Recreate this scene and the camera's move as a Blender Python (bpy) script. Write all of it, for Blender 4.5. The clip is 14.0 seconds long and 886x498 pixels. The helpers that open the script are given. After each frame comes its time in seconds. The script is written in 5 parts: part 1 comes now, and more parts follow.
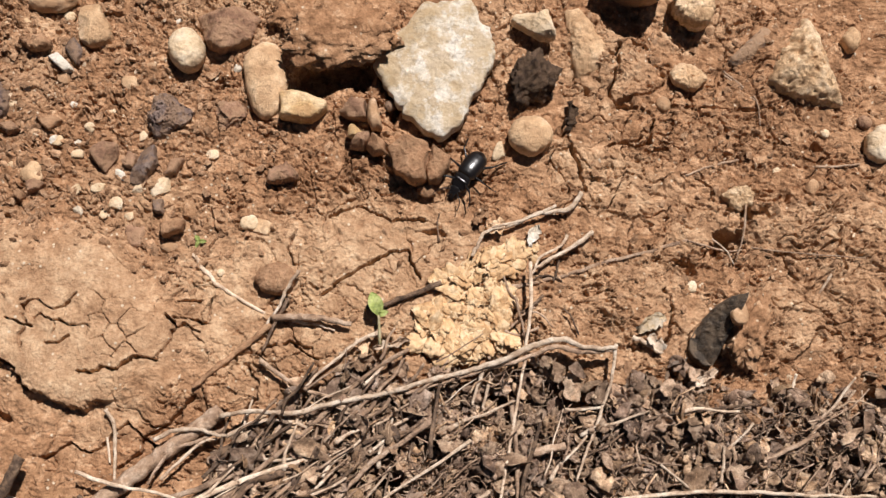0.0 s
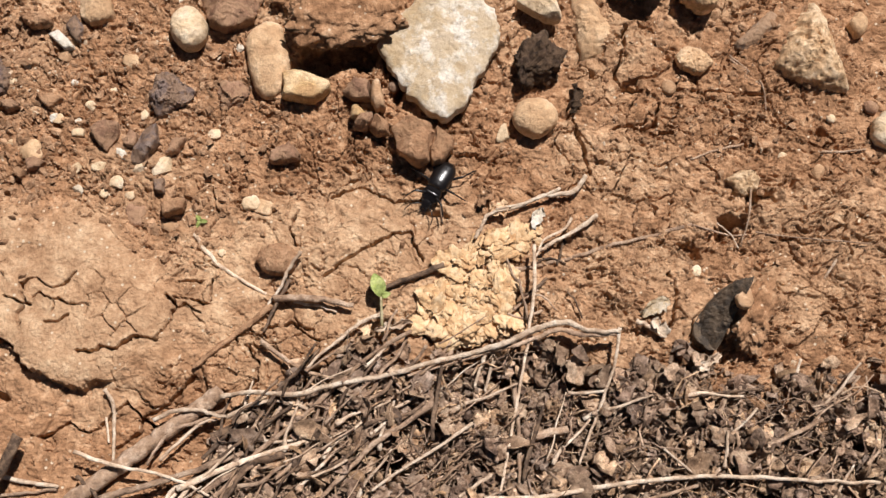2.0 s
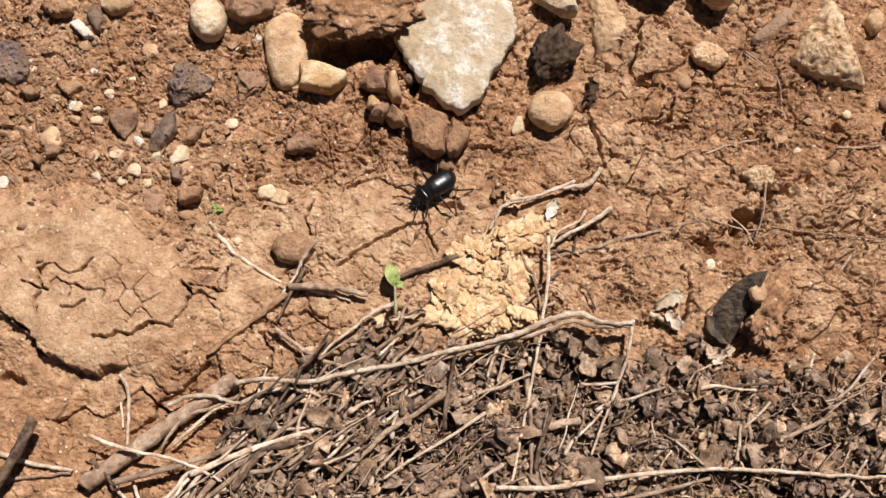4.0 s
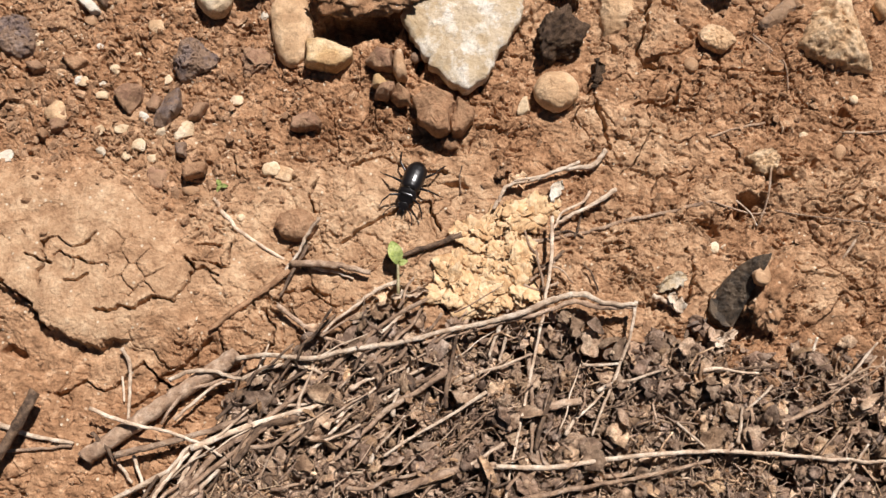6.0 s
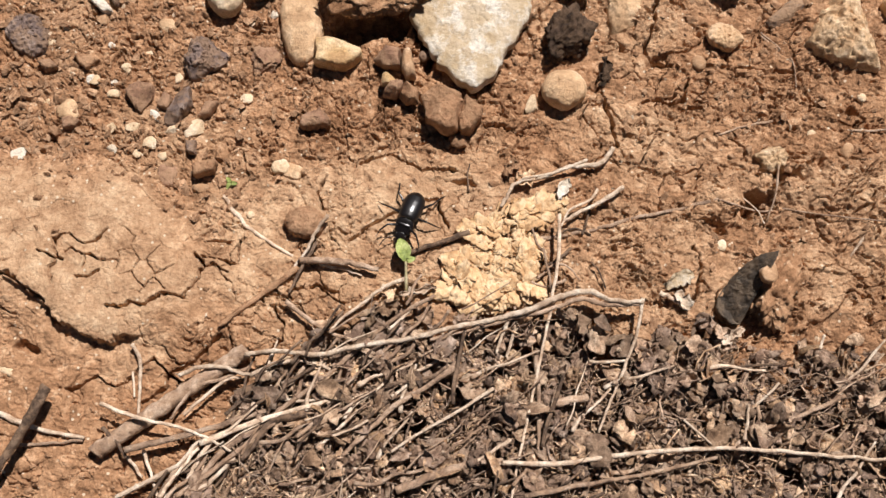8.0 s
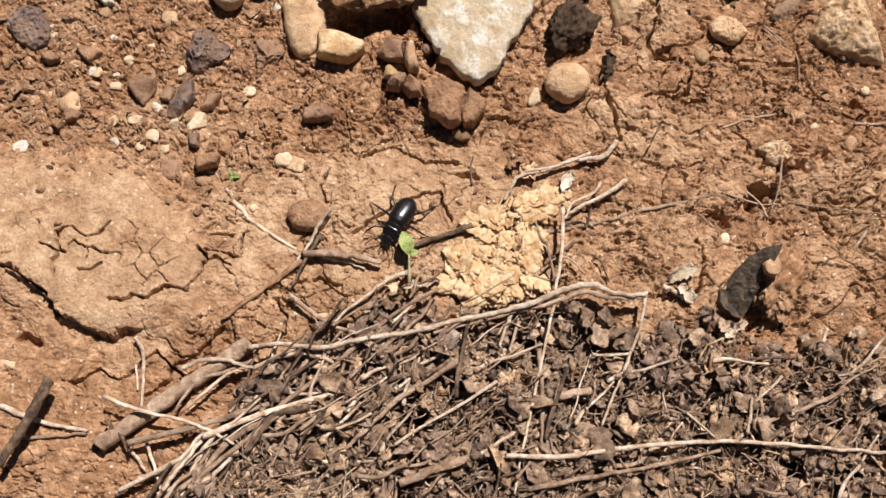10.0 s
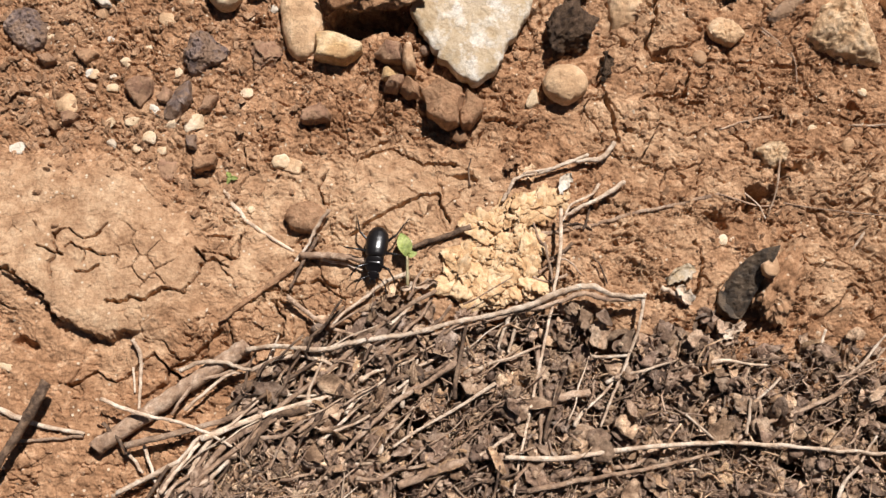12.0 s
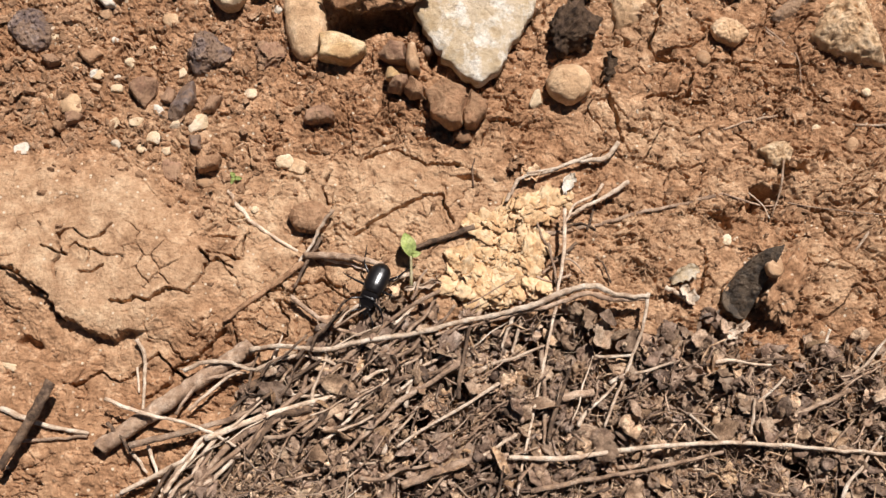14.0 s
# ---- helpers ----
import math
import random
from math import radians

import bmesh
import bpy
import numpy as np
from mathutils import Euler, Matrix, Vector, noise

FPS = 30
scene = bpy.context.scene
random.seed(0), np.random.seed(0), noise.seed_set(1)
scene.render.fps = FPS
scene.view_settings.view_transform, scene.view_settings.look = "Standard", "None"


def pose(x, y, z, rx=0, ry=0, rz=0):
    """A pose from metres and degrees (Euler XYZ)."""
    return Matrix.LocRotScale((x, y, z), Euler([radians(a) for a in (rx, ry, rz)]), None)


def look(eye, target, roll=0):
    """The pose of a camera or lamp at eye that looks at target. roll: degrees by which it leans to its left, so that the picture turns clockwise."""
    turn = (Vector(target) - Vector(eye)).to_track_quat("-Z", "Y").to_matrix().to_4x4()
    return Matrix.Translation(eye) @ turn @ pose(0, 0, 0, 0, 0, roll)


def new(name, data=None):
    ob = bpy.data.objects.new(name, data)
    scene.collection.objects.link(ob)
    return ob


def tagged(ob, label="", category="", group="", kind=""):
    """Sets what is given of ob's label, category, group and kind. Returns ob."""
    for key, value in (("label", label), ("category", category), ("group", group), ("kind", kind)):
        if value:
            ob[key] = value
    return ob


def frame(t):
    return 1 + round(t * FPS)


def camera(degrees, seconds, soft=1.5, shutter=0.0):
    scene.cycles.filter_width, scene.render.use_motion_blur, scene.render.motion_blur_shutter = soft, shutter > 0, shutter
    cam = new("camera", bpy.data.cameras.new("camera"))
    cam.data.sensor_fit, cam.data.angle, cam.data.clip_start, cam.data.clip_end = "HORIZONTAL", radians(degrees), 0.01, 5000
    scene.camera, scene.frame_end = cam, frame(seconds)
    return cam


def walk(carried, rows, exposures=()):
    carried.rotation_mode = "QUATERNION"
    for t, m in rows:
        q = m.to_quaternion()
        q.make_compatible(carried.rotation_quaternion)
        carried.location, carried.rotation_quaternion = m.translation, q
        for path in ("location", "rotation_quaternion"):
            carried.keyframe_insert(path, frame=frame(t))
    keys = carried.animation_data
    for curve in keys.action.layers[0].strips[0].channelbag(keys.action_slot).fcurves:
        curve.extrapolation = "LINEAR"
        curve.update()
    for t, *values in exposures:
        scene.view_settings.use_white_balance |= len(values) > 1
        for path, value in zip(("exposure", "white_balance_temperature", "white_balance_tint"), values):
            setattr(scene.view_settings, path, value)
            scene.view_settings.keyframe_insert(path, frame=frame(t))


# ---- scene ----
# ---- camera ----
LENS = 45
cam = camera(LENS, 14.0, soft=1.4)
PATH = [
    (0.0, pose(0.00234, -0.09237, 0.46459, 13.894, -0.773, -2.296)),
    (0.5, pose(0.00188, -0.09481, 0.46533, 13.888, -0.610, -2.230)),
    (1.0, pose(0.00168, -0.09357, 0.46219, 13.453, -0.757, -2.253)),
    (1.5, pose(0.00015, -0.09702, 0.46107, 13.709, -0.988, -2.136)),
    (2.0, pose(-0.00096, -0.09828, 0.45950, 13.776, -1.097, -1.902)),
    (2.5, pose(-0.00013, -0.10307, 0.45886, 14.291, -0.754, -1.512)),
    (3.0, pose(-0.00096, -0.10468, 0.45939, 14.354, -0.619, -1.288)),
    (5.5, pose(-0.00247, -0.11125, 0.45777, 13.979, -0.671, -0.620)),
    (6.0, pose(-0.00099, -0.11354, 0.45686, 14.014, -0.501, -0.258)),
    (6.5, pose(-0.00086, -0.11569, 0.45867, 14.180, -0.394, 0.030)),
    (7.0, pose(0.00040, -0.11612, 0.45903, 14.221, -0.008, 0.110)),
    (7.5, pose(0.00000, -0.11447, 0.45913, 14.000, 0.000, 0.000)),
    (8.0, pose(0.00155, -0.11601, 0.45890, 14.099, 0.182, 0.012)),
    (10.5, pose(-0.00146, -0.11616, 0.45835, 13.708, -0.044, -0.001)),
    (11.0, pose(-0.00178, -0.11697, 0.45738, 13.926, -0.167, -0.044)),
    (11.5, pose(-0.00173, -0.11616, 0.45744, 13.816, -0.165, -0.132)),
    (12.0, pose(-0.00267, -0.11692, 0.45767, 13.968, -0.239, -0.133)),
    (12.5, pose(-0.00270, -0.11718, 0.45784, 13.997, -0.125, -0.148)),
    (13.0, pose(-0.00295, -0.11714, 0.45810, 13.985, -0.089, -0.174)),
    (13.5, pose(-0.00224, -0.11834, 0.45757, 14.121, 0.017, -0.152)),
    (14.0, pose(-0.00254, -0.11757, 0.45761, 14.044, -0.025, -0.101)),
]
walk(cam, PATH, exposures=[(0.0, 0.24), (3.0, 0.30), (6.0, 0.32), (14.0, 0.32)])

# ---- daylight ----
world = bpy.data.worlds.new("sky")
scene.world = world
world.use_nodes = True
sky = world.node_tree.nodes.new("ShaderNodeTexSky")
sky.sky_type, sky.sun_disc = 'NISHITA', False
SUN_FROM = Vector((0.28, 0.48, 1.0)).normalized()
sky.sun_elevation = math.asin(SUN_FROM.z)
sky.sun_rotation = math.atan2(SUN_FROM.x, SUN_FROM.y)
backdrop = world.node_tree.nodes["Background"]
backdrop.inputs["Strength"].default_value = 0.016
world.node_tree.links.new(sky.outputs[0], backdrop.inputs[0])
sun_data = bpy.data.lights.new("sun", 'SUN')
sun_data.energy, sun_data.angle, sun_data.color = 5.0, radians(0.5), (1, 0.945, 0.92)
sun = new("sun", sun_data)
sun.matrix_world = look(SUN_FROM * 3, (0, 0, 0))


# ---- materials ----
def nodes_of(name):
    m = bpy.data.materials.new(name)
    m.use_nodes = True
    return m, m.node_tree.nodes, m.node_tree.links, m.node_tree.nodes["Principled BSDF"]


def ramp(nt, source, stops):
    r = nt.nodes.new("ShaderNodeValToRGB")
    while len(r.color_ramp.elements) < len(stops):
        r.color_ramp.elements.new(0.5)
    for e, (p, c) in zip(r.color_ramp.elements, stops):
        e.position, e.color = p, (*c, 1)
    nt.links.new(source, r.inputs[0])
    return r.outputs[0]


def noise_tex(nt, vec, scale, detail=5, rough=0.6):
    n = nt.nodes.new("ShaderNodeTexNoise")
    n.inputs["Scale"].default_value, n.inputs["Detail"].default_value = scale, detail
    n.inputs["Roughness"].default_value = rough
    nt.links.new(vec, n.inputs["Vector"])
    return n.outputs["Fac"]


def mix(nt, fac, a, b, how='MIX'):
    n = nt.nodes.new("ShaderNodeMix")
    n.data_type, n.blend_type = 'RGBA', how
    for sock, v in ((n.inputs[0], fac), (n.inputs[6], a), (n.inputs[7], b)):
        if isinstance(v, bpy.types.NodeSocket):
            nt.links.new(v, sock)
        elif isinstance(v, tuple):
            sock.default_value = (*v, 1)
        else:
            sock.default_value = v
    return n.outputs[2]


def bump(nt, height, distance, strength=1.0, under=None):
    b = nt.nodes.new("ShaderNodeBump")
    b.inputs["Strength"].default_value, b.inputs["Distance"].default_value = strength, distance
    nt.links.new(height, b.inputs["Height"])
    if under:
        nt.links.new(under, b.inputs["Normal"])
    return b.outputs[0]


def natural(name, dark, mid, light, rough=0.85, grain=900, blotch=90, relief=0.0004, dust=0.0, vary=0.35,
            dust_colour=(0.42, 0.26, 0.15), island=False, spec=0.3, hues=(), grainy=0.55):
    """Stone, clod, bark or leaf: blotches and grain in three tones, dust that lies on upward faces, fine relief."""
    m, ns, ln, p = nodes_of(name)
    nt = m.node_tree
    tc = ns.new("ShaderNodeTexCoord").outputs["Object"]
    info = ns.new("ShaderNodeNewGeometry").outputs["Random Per Island"] if island else ns.new("ShaderNodeObjectInfo").outputs["Random"]
    shift = ns.new("ShaderNodeVectorMath")
    shift.operation = 'ADD'
    ln.new(tc, shift.inputs[0])
    scaled = ns.new("ShaderNodeMath")
    scaled.operation = 'MULTIPLY'
    scaled.inputs[1].default_value = 7.0
    ln.new(info, scaled.inputs[0])
    ln.new(scaled.outputs[0], shift.inputs[1])
    vec = shift.outputs[0]
    big, fine = noise_tex(nt, vec, blotch, 4), noise_tex(nt, vec, grain, 6, 0.7)
    col = ramp(nt, big, [(0.36, dark), (0.5, mid), (0.63, light)])
    speck = ramp(nt, fine, [(0.32, (0.5, 0.48, 0.46)), (0.5, (1, 1, 1)), (0.68, (1.35, 1.33, 1.3))])
    col = mix(nt, grainy, col, speck, 'MULTIPLY')
    middle = noise_tex(nt, vec, (blotch * grain) ** 0.5, 6, 0.7)
    spots = ramp(nt, middle, [(0.36, (0.5, 0.45, 0.41)), (0.45, (1, 1, 1)), (0.57, (1, 1, 1)), (0.66, (1.3, 1.28, 1.24))])
    col = mix(nt, 0.3 + 0.7 * grainy, col, spots, 'MULTIPLY')
    tone = ramp(nt, info, [(0, (1 - vary,) * 3), (1, (1 + vary,) * 3)])
    col = mix(nt, 1.0, col, tone, 'MULTIPLY')
    if hues:
        pick = ns.new("ShaderNodeTexWhiteNoise")
        pick.noise_dimensions = '1D'
        ln.new(info, pick.inputs["W"])
        col = mix(nt, 1.0, col, ramp(nt, pick.outputs["Value"], [(k / (len(hues) - 1), h) for k, h in enumerate(hues)]), 'MULTIPLY')
    if dust:
        patches = noise_tex(nt, vec, blotch * 1.7, 5, 0.7)
        where = ramp(nt, patches, [(0.52 - dust * 0.2, (0, 0, 0)), (0.62 - dust * 0.2, (1, 1, 1))])
        scale = ns.new("ShaderNodeMath")
        scale.operation = 'MULTIPLY'
        scale.inputs[1].default_value = min(1, dust * 1.4)
        ln.new(where, scale.inputs[0])
        col = mix(nt, scale.outputs[0], col, dust_colour)
    ln.new(col, p.inputs["Base Color"])
    p.inputs["Roughness"].default_value = rough
    p.inputs["Specular IOR Level"].default_value = spec
    n1 = bump(nt, middle, relief * 4, 0.8, bump(nt, big, relief * 4, 0.6))
    ln.new(bump(nt, fine, relief, 1.0, n1), p.inputs["Normal"])
    return m


def soil_material():
    """Dry loam: red-brown crumb, a paler crust where mud has dried, dark humus under the litter."""
    m, ns, ln, p = nodes_of("soil")
    nt = m.node_tree
    tc = ns.new("ShaderNodeTexCoord").outputs["Object"]
    big, mid, fine = noise_tex(nt, tc, 25, 5), noise_tex(nt, tc, 160, 6, 0.7), noise_tex(nt, tc, 900, 6, 0.75)
    loam = ramp(nt, mid, [(0.33, (0.165, 0.088, 0.046)), (0.46, (0.31, 0.176, 0.096)), (0.57, (0.415, 0.246, 0.139)), (0.68, (0.57, 0.388, 0.245))])
    crust = ramp(nt, mid, [(0.32, (0.35, 0.21, 0.121)), (0.5, (0.475, 0.319, 0.195)), (0.68, (0.60, 0.445, 0.295))])
    humus = ramp(nt, mid, [(0.3, (0.13, 0.075, 0.042)), (0.6, (0.27, 0.165, 0.098))])
    red = ramp(nt, big, [(0.35, (0.9, 0.82, 0.76)), (0.6, (1.1, 1.08, 1.06))])

    def attribute(name):
        a = ns.new("ShaderNodeAttribute")
        a.attribute_name = name
        return a.outputs["Fac"]
    col = mix(nt, attribute("crust"), loam, crust)
    col = mix(nt, attribute("humus"), col, humus)
    col = mix(nt, 1.0, col, red, 'MULTIPLY')
    speck = ramp(nt, fine, [(0.32, (0.6, 0.55, 0.51)), (0.5, (1, 1, 1)), (0.68, (1.35, 1.33, 1.3))])
    col = mix(nt, 0.5, col, speck, 'MULTIPLY')
    v = ns.new("ShaderNodeTexVoronoi")
    v.inputs["Scale"].default_value = 420
    ln.new(tc, v.inputs["Vector"])
    rare = ns.new("ShaderNodeSeparateColor")
    ln.new(v.outputs["Color"], rare.inputs[0])
    grit = ramp(nt, rare.outputs[0], [(0.90, (0, 0, 0)), (0.92, (1, 1, 1))])
    inside = ramp(nt, v.outputs["Distance"], [(0.2, (1, 1, 1)), (0.32, (0, 0, 0))])
    col = mix(nt, mix(nt, 1.0, grit, inside, 'MULTIPLY'), col, (0.62, 0.5, 0.36))
    ln.new(col, p.inputs["Base Color"])
    p.inputs["Roughness"].default_value = 0.95
    p.inputs["Specular IOR Level"].default_value = 0.15
    ridged = ns.new("ShaderNodeTexNoise")
    ridged.noise_type = 'RIDGED_MULTIFRACTAL'
    ridged.inputs["Scale"].default_value, ridged.inputs["Detail"].default_value = 260, 4
    ln.new(tc, ridged.inputs["Vector"])
    turned = ns.new("ShaderNodeMath")
    turned.operation = 'MULTIPLY'
    turned.inputs[1].default_value = -0.35
    ln.new(ridged.outputs["Fac"], turned.inputs[0])
    crumb = ns.new("ShaderNodeTexVoronoi")
    crumb.inputs["Scale"].default_value, crumb.inputs["Detail"].default_value = 520, 2.0
    ln.new(tc, crumb.inputs["Vector"])
    sunk = ns.new("ShaderNodeMath")
    sunk.operation = 'MULTIPLY'
    sunk.inputs[1].default_value = -1.0
    ln.new(crumb.outputs["Distance"], sunk.inputs[0])
    n1 = bump(nt, turned.outputs[0], 0.0009, 0.7, bump(nt, mid, 0.0015, 0.6))
    n1 = bump(nt, sunk.outputs[0], 0.0006, 0.7, n1)
    ln.new(bump(nt, fine, 0.0005, 0.8, n1), p.inputs["Normal"])
    return m


SOIL = soil_material()
CLOD = natural("clod", (0.25, 0.135, 0.073), (0.395, 0.22, 0.122), (0.52, 0.31, 0.18), 0.95, 800, 120, 0.0006, 0.3, 0.12, spec=0.15, grainy=0.45)
CRUMB = natural("crumb", (0.28, 0.157, 0.085), (0.39, 0.228, 0.13), (0.5, 0.315, 0.19), 0.95, 1200, 200, 0.0004, 0, 0.2, island=True, spec=0.15)
GRIT = natural("grit", (0.42, 0.31, 0.2), (0.6, 0.47, 0.33), (0.7, 0.6, 0.48), 0.8, 1200, 250, 0.0002, 0.3, 0.3, island=True)
LIMESTONE = natural("limestone", (0.56, 0.46, 0.34), (0.73, 0.65, 0.53), (0.82, 0.76, 0.67), 0.85, 700, 60, 0.0006, 0.14, 0.05, (0.48, 0.33, 0.2), grainy=0.35)
CREAM = natural("cream_stone", (0.57, 0.405, 0.24), (0.72, 0.55, 0.36), (0.8, 0.665, 0.49), 0.75, 900, 70, 0.0004, 0.2, 0.1, (0.54, 0.34, 0.18), grainy=0.35)
SANDY = natural("sandy_stone", (0.47, 0.295, 0.162), (0.62, 0.415, 0.242), (0.73, 0.53, 0.34), 0.75, 900, 70, 0.0004, 0.3, 0.08, (0.46, 0.27, 0.14), grainy=0.4)
TAN = natural("tan_stone", (0.36, 0.22, 0.125), (0.51, 0.335, 0.2), (0.65, 0.47, 0.315), 0.75, 900, 80, 0.0004, 0.55, 0.15, (0.4, 0.23, 0.12))
OCHRE = natural("ochre_stone", (0.42, 0.25, 0.11), (0.56, 0.37, 0.18), (0.67, 0.5, 0.3), 0.75, 900, 80, 0.0004, 0.25, 0.1, (0.42, 0.25, 0.13))
CHALK = natural("stained_chalk", (0.46, 0.36, 0.24), (0.66, 0.585, 0.475), (0.75, 0.69, 0.6), 0.85, 600, 62, 0.0006, 0.46, 0.05, (0.46, 0.32, 0.17), grainy=0.4)
PULP = natural("wood_pulp", (0.51, 0.3, 0.145), (0.66, 0.435, 0.236), (0.74, 0.55, 0.34), 0.9, 700, 140, 0.0003, 0, 0.1, grainy=0.3)
PITTED = natural("pitted_crust", (0.54, 0.345, 0.19), (0.71, 0.49, 0.29), (0.82, 0.62, 0.41), 0.9, 500, 130, 0.0007, 0.28, 0.05, (0.44, 0.26, 0.135), grainy=0.45)
WEDGE = natural("greenish_stone", (0.042, 0.032, 0.025), (0.078, 0.06, 0.045), (0.14, 0.108, 0.08), 0.8, 700, 110, 0.0006, 0.42, 0.1, (0.2, 0.14, 0.09))
SLATE = natural("slate", (0.18, 0.13, 0.098), (0.27, 0.2, 0.152), (0.36, 0.28, 0.215), 0.75, 700, 110, 0.0006, 0.8, 0.15, (0.38, 0.24, 0.145))
GREY = natural("grey_stone", (0.10, 0.068, 0.058), (0.18, 0.127, 0.108), (0.3, 0.225, 0.185), 0.8, 700, 110, 0.0006, 0.45, 0.15, (0.32, 0.2, 0.12))
BROWN = natural("brown_stone", (0.19, 0.1, 0.062), (0.315, 0.177, 0.108), (0.44, 0.265, 0.168), 0.9, 800, 90, 0.0006, 0.4, 0.15, grainy=0.45)
DARK = natural("dark_clod", (0.035, 0.02, 0.012), (0.08, 0.048, 0.03), (0.16, 0.1, 0.065), 0.9, 800, 130, 0.0008, 0.36, 0.1, (0.17, 0.105, 0.06))
STRAW = natural("straw", (0.41, 0.285, 0.195), (0.62, 0.48, 0.35), (0.75, 0.635, 0.505), 0.75, 900, 150, 0.0003, 0.18, 0.15, grainy=0.45)
TWIG = natural("twig_bark", (0.2, 0.127, 0.084), (0.365, 0.245, 0.165), (0.52, 0.385, 0.28), 0.8, 900, 150, 0.0004, 0.25, 0.2)
BARK = natural("dark_bark", (0.05, 0.032, 0.022), (0.11, 0.07, 0.047), (0.2, 0.135, 0.09), 0.85, 900, 150, 0.0004, 0.2, 0.2)
HUES = ((1.1, 0.96, 0.77), (0.97, 0.89, 0.84), (0.73, 0.65, 0.63), (1.27, 1.17, 1.05), (0.5, 0.44, 0.43), (1.55, 1.42, 1.22), (0.79, 0.76, 0.78), (1.25, 1.04, 0.78))
LITTER = natural("litter", (0.165, 0.112, 0.078), (0.345, 0.249, 0.178), (0.54, 0.428, 0.328), 0.85, 900, 160, 0.0004, 0, 0.36, island=True, hues=HUES)
DEAD_LEAF = natural("dead_leaf", (0.25, 0.172, 0.12), (0.45, 0.333, 0.245), (0.64, 0.515, 0.4), 0.85, 900, 130, 0.0005, 0.2, 0.36, hues=HUES)
FLAKE = natural("flake", (0.62, 0.37, 0.19), (0.76, 0.495, 0.285), (0.84, 0.61, 0.395), 0.8, 900, 160, 0.0003, 0.1, 0.12)
GREEN = natural("green_leaf", (0.17, 0.21, 0.055), (0.27, 0.315, 0.09), (0.37, 0.40, 0.15), 0.55, 900, 260, 0.00015, 0, 0.1)
PALE_GREEN = natural("green_stem", (0.3, 0.27, 0.12), (0.42, 0.36, 0.2), (0.5, 0.44, 0.27), 0.6, 900, 200, 0.0001, 0, 0.1)


def shell_material():
    m, ns, ln, p = nodes_of("beetle_shell")
    tc = ns.new("ShaderNodeTexCoord").outputs["Object"]
    grain = noise_tex(m.node_tree, tc, 1800, 4)
    ln.new(ramp(m.node_tree, grain, [(0.3, (0.004, 0.003, 0.003)), (0.7, (0.011, 0.008, 0.007))]), p.inputs["Base Color"])
    p.inputs["Roughness"].default_value = 0.3
    p.inputs["Specular IOR Level"].default_value = 0.6
    p.inputs["Coat Weight"].default_value = 0.08
    p.inputs["Coat Roughness"].default_value = 0.12
    ln.new(bump(m.node_tree, grain, 0.00006, 0.6), p.inputs["Normal"])
    return m


SHELL = shell_material()


# ---- mesh tools ----
def mesh(name, verts, faces, material, smooth=True):
    me = bpy.data.meshes.new(name)
    me.from_pydata([tuple(v) for v in verts], [], faces)
    me.materials.append(material)
    if smooth:
        me.shade_smooth()
    me.update()
    return me


def part(name, me, parent, label=""):
    ob = new(name, me)
    ob.parent = parent
    return tagged(ob, label)


def lattice(ix, iy, seed):
    h = np.sin(ix * 127.1 + iy * 311.7 + seed * 74.7) * 43758.5453
    return h - np.floor(h)


def value_noise(x, y, seed=0):
    ix, iy = np.floor(x), np.floor(y)
    fx, fy = x - ix, y - iy
    fx, fy = fx * fx * (3 - 2 * fx), fy * fy * (3 - 2 * fy)
    a, b = lattice(ix, iy, seed), lattice(ix + 1, iy, seed)
    c, d = lattice(ix, iy + 1, seed), lattice(ix + 1, iy + 1, seed)
    return (a * (1 - fx) + b * fx) * (1 - fy) + (c * (1 - fx) + d * fx) * fy


def fbm(x, y, scale, octaves=4, seed=0, gain=0.5):
    total, amp, norm = 0, 1.0, 0
    for o in range(octaves):
        total = total + amp * (value_noise(x * scale * 2 ** o + 17.3 * o, y * scale * 2 ** o - 9.1 * o, seed + o) - 0.5)
        norm += amp
        amp *= gain
    return total / norm * 2


def cells(x, y, scale, seed=0, jitter=0.9):
    """Scattered pieces: nearness to the gap between two, a random value for the piece, and the height of its tilted top."""
    x, y = x * scale, y * scale
    ix, iy = np.floor(x), np.floor(y)
    f1, f2 = np.full(x.shape, 9.0), np.full(x.shape, 9.0)
    nx, ny, ox, oy = ix, iy, x * 0, y * 0
    for dx in (-1, 0, 1):
        for dy in (-1, 0, 1):
            cx, cy = ix + dx, iy + dy
            px = cx + 0.5 + jitter * (lattice(cx, cy, seed) - 0.5)
            py = cy + 0.5 + jitter * (lattice(cx, cy, seed + 5) - 0.5)
            d = np.hypot(px - x, py - y)
            nearer = d < f1
            f2 = np.where(nearer, f1, np.minimum(f2, d))
            nx, ny = np.where(nearer, cx, nx), np.where(nearer, cy, ny)
            ox, oy = np.where(nearer, x - px, ox), np.where(nearer, y - py, oy)
            f1 = np.where(nearer, d, f1)
    tilt = (lattice(nx, ny, seed + 13) - 0.5) * ox + (lattice(nx, ny, seed + 17) - 0.5) * oy
    return f2 - f1, lattice(nx, ny, seed + 9), tilt


def step(a, b, v):
    s = np.clip((v - a) / (b - a), 0, 1)
    return s * s * (3 - 2 * s)


def blob(x, y, cx, cy, rx, ry, turn=0.0):
    c, s = math.cos(radians(turn)), math.sin(radians(turn))
    u, v = (x - cx) * c + (y - cy) * s, -(x - cx) * s + (y - cy) * c
    return np.hypot(u / rx, v / ry)


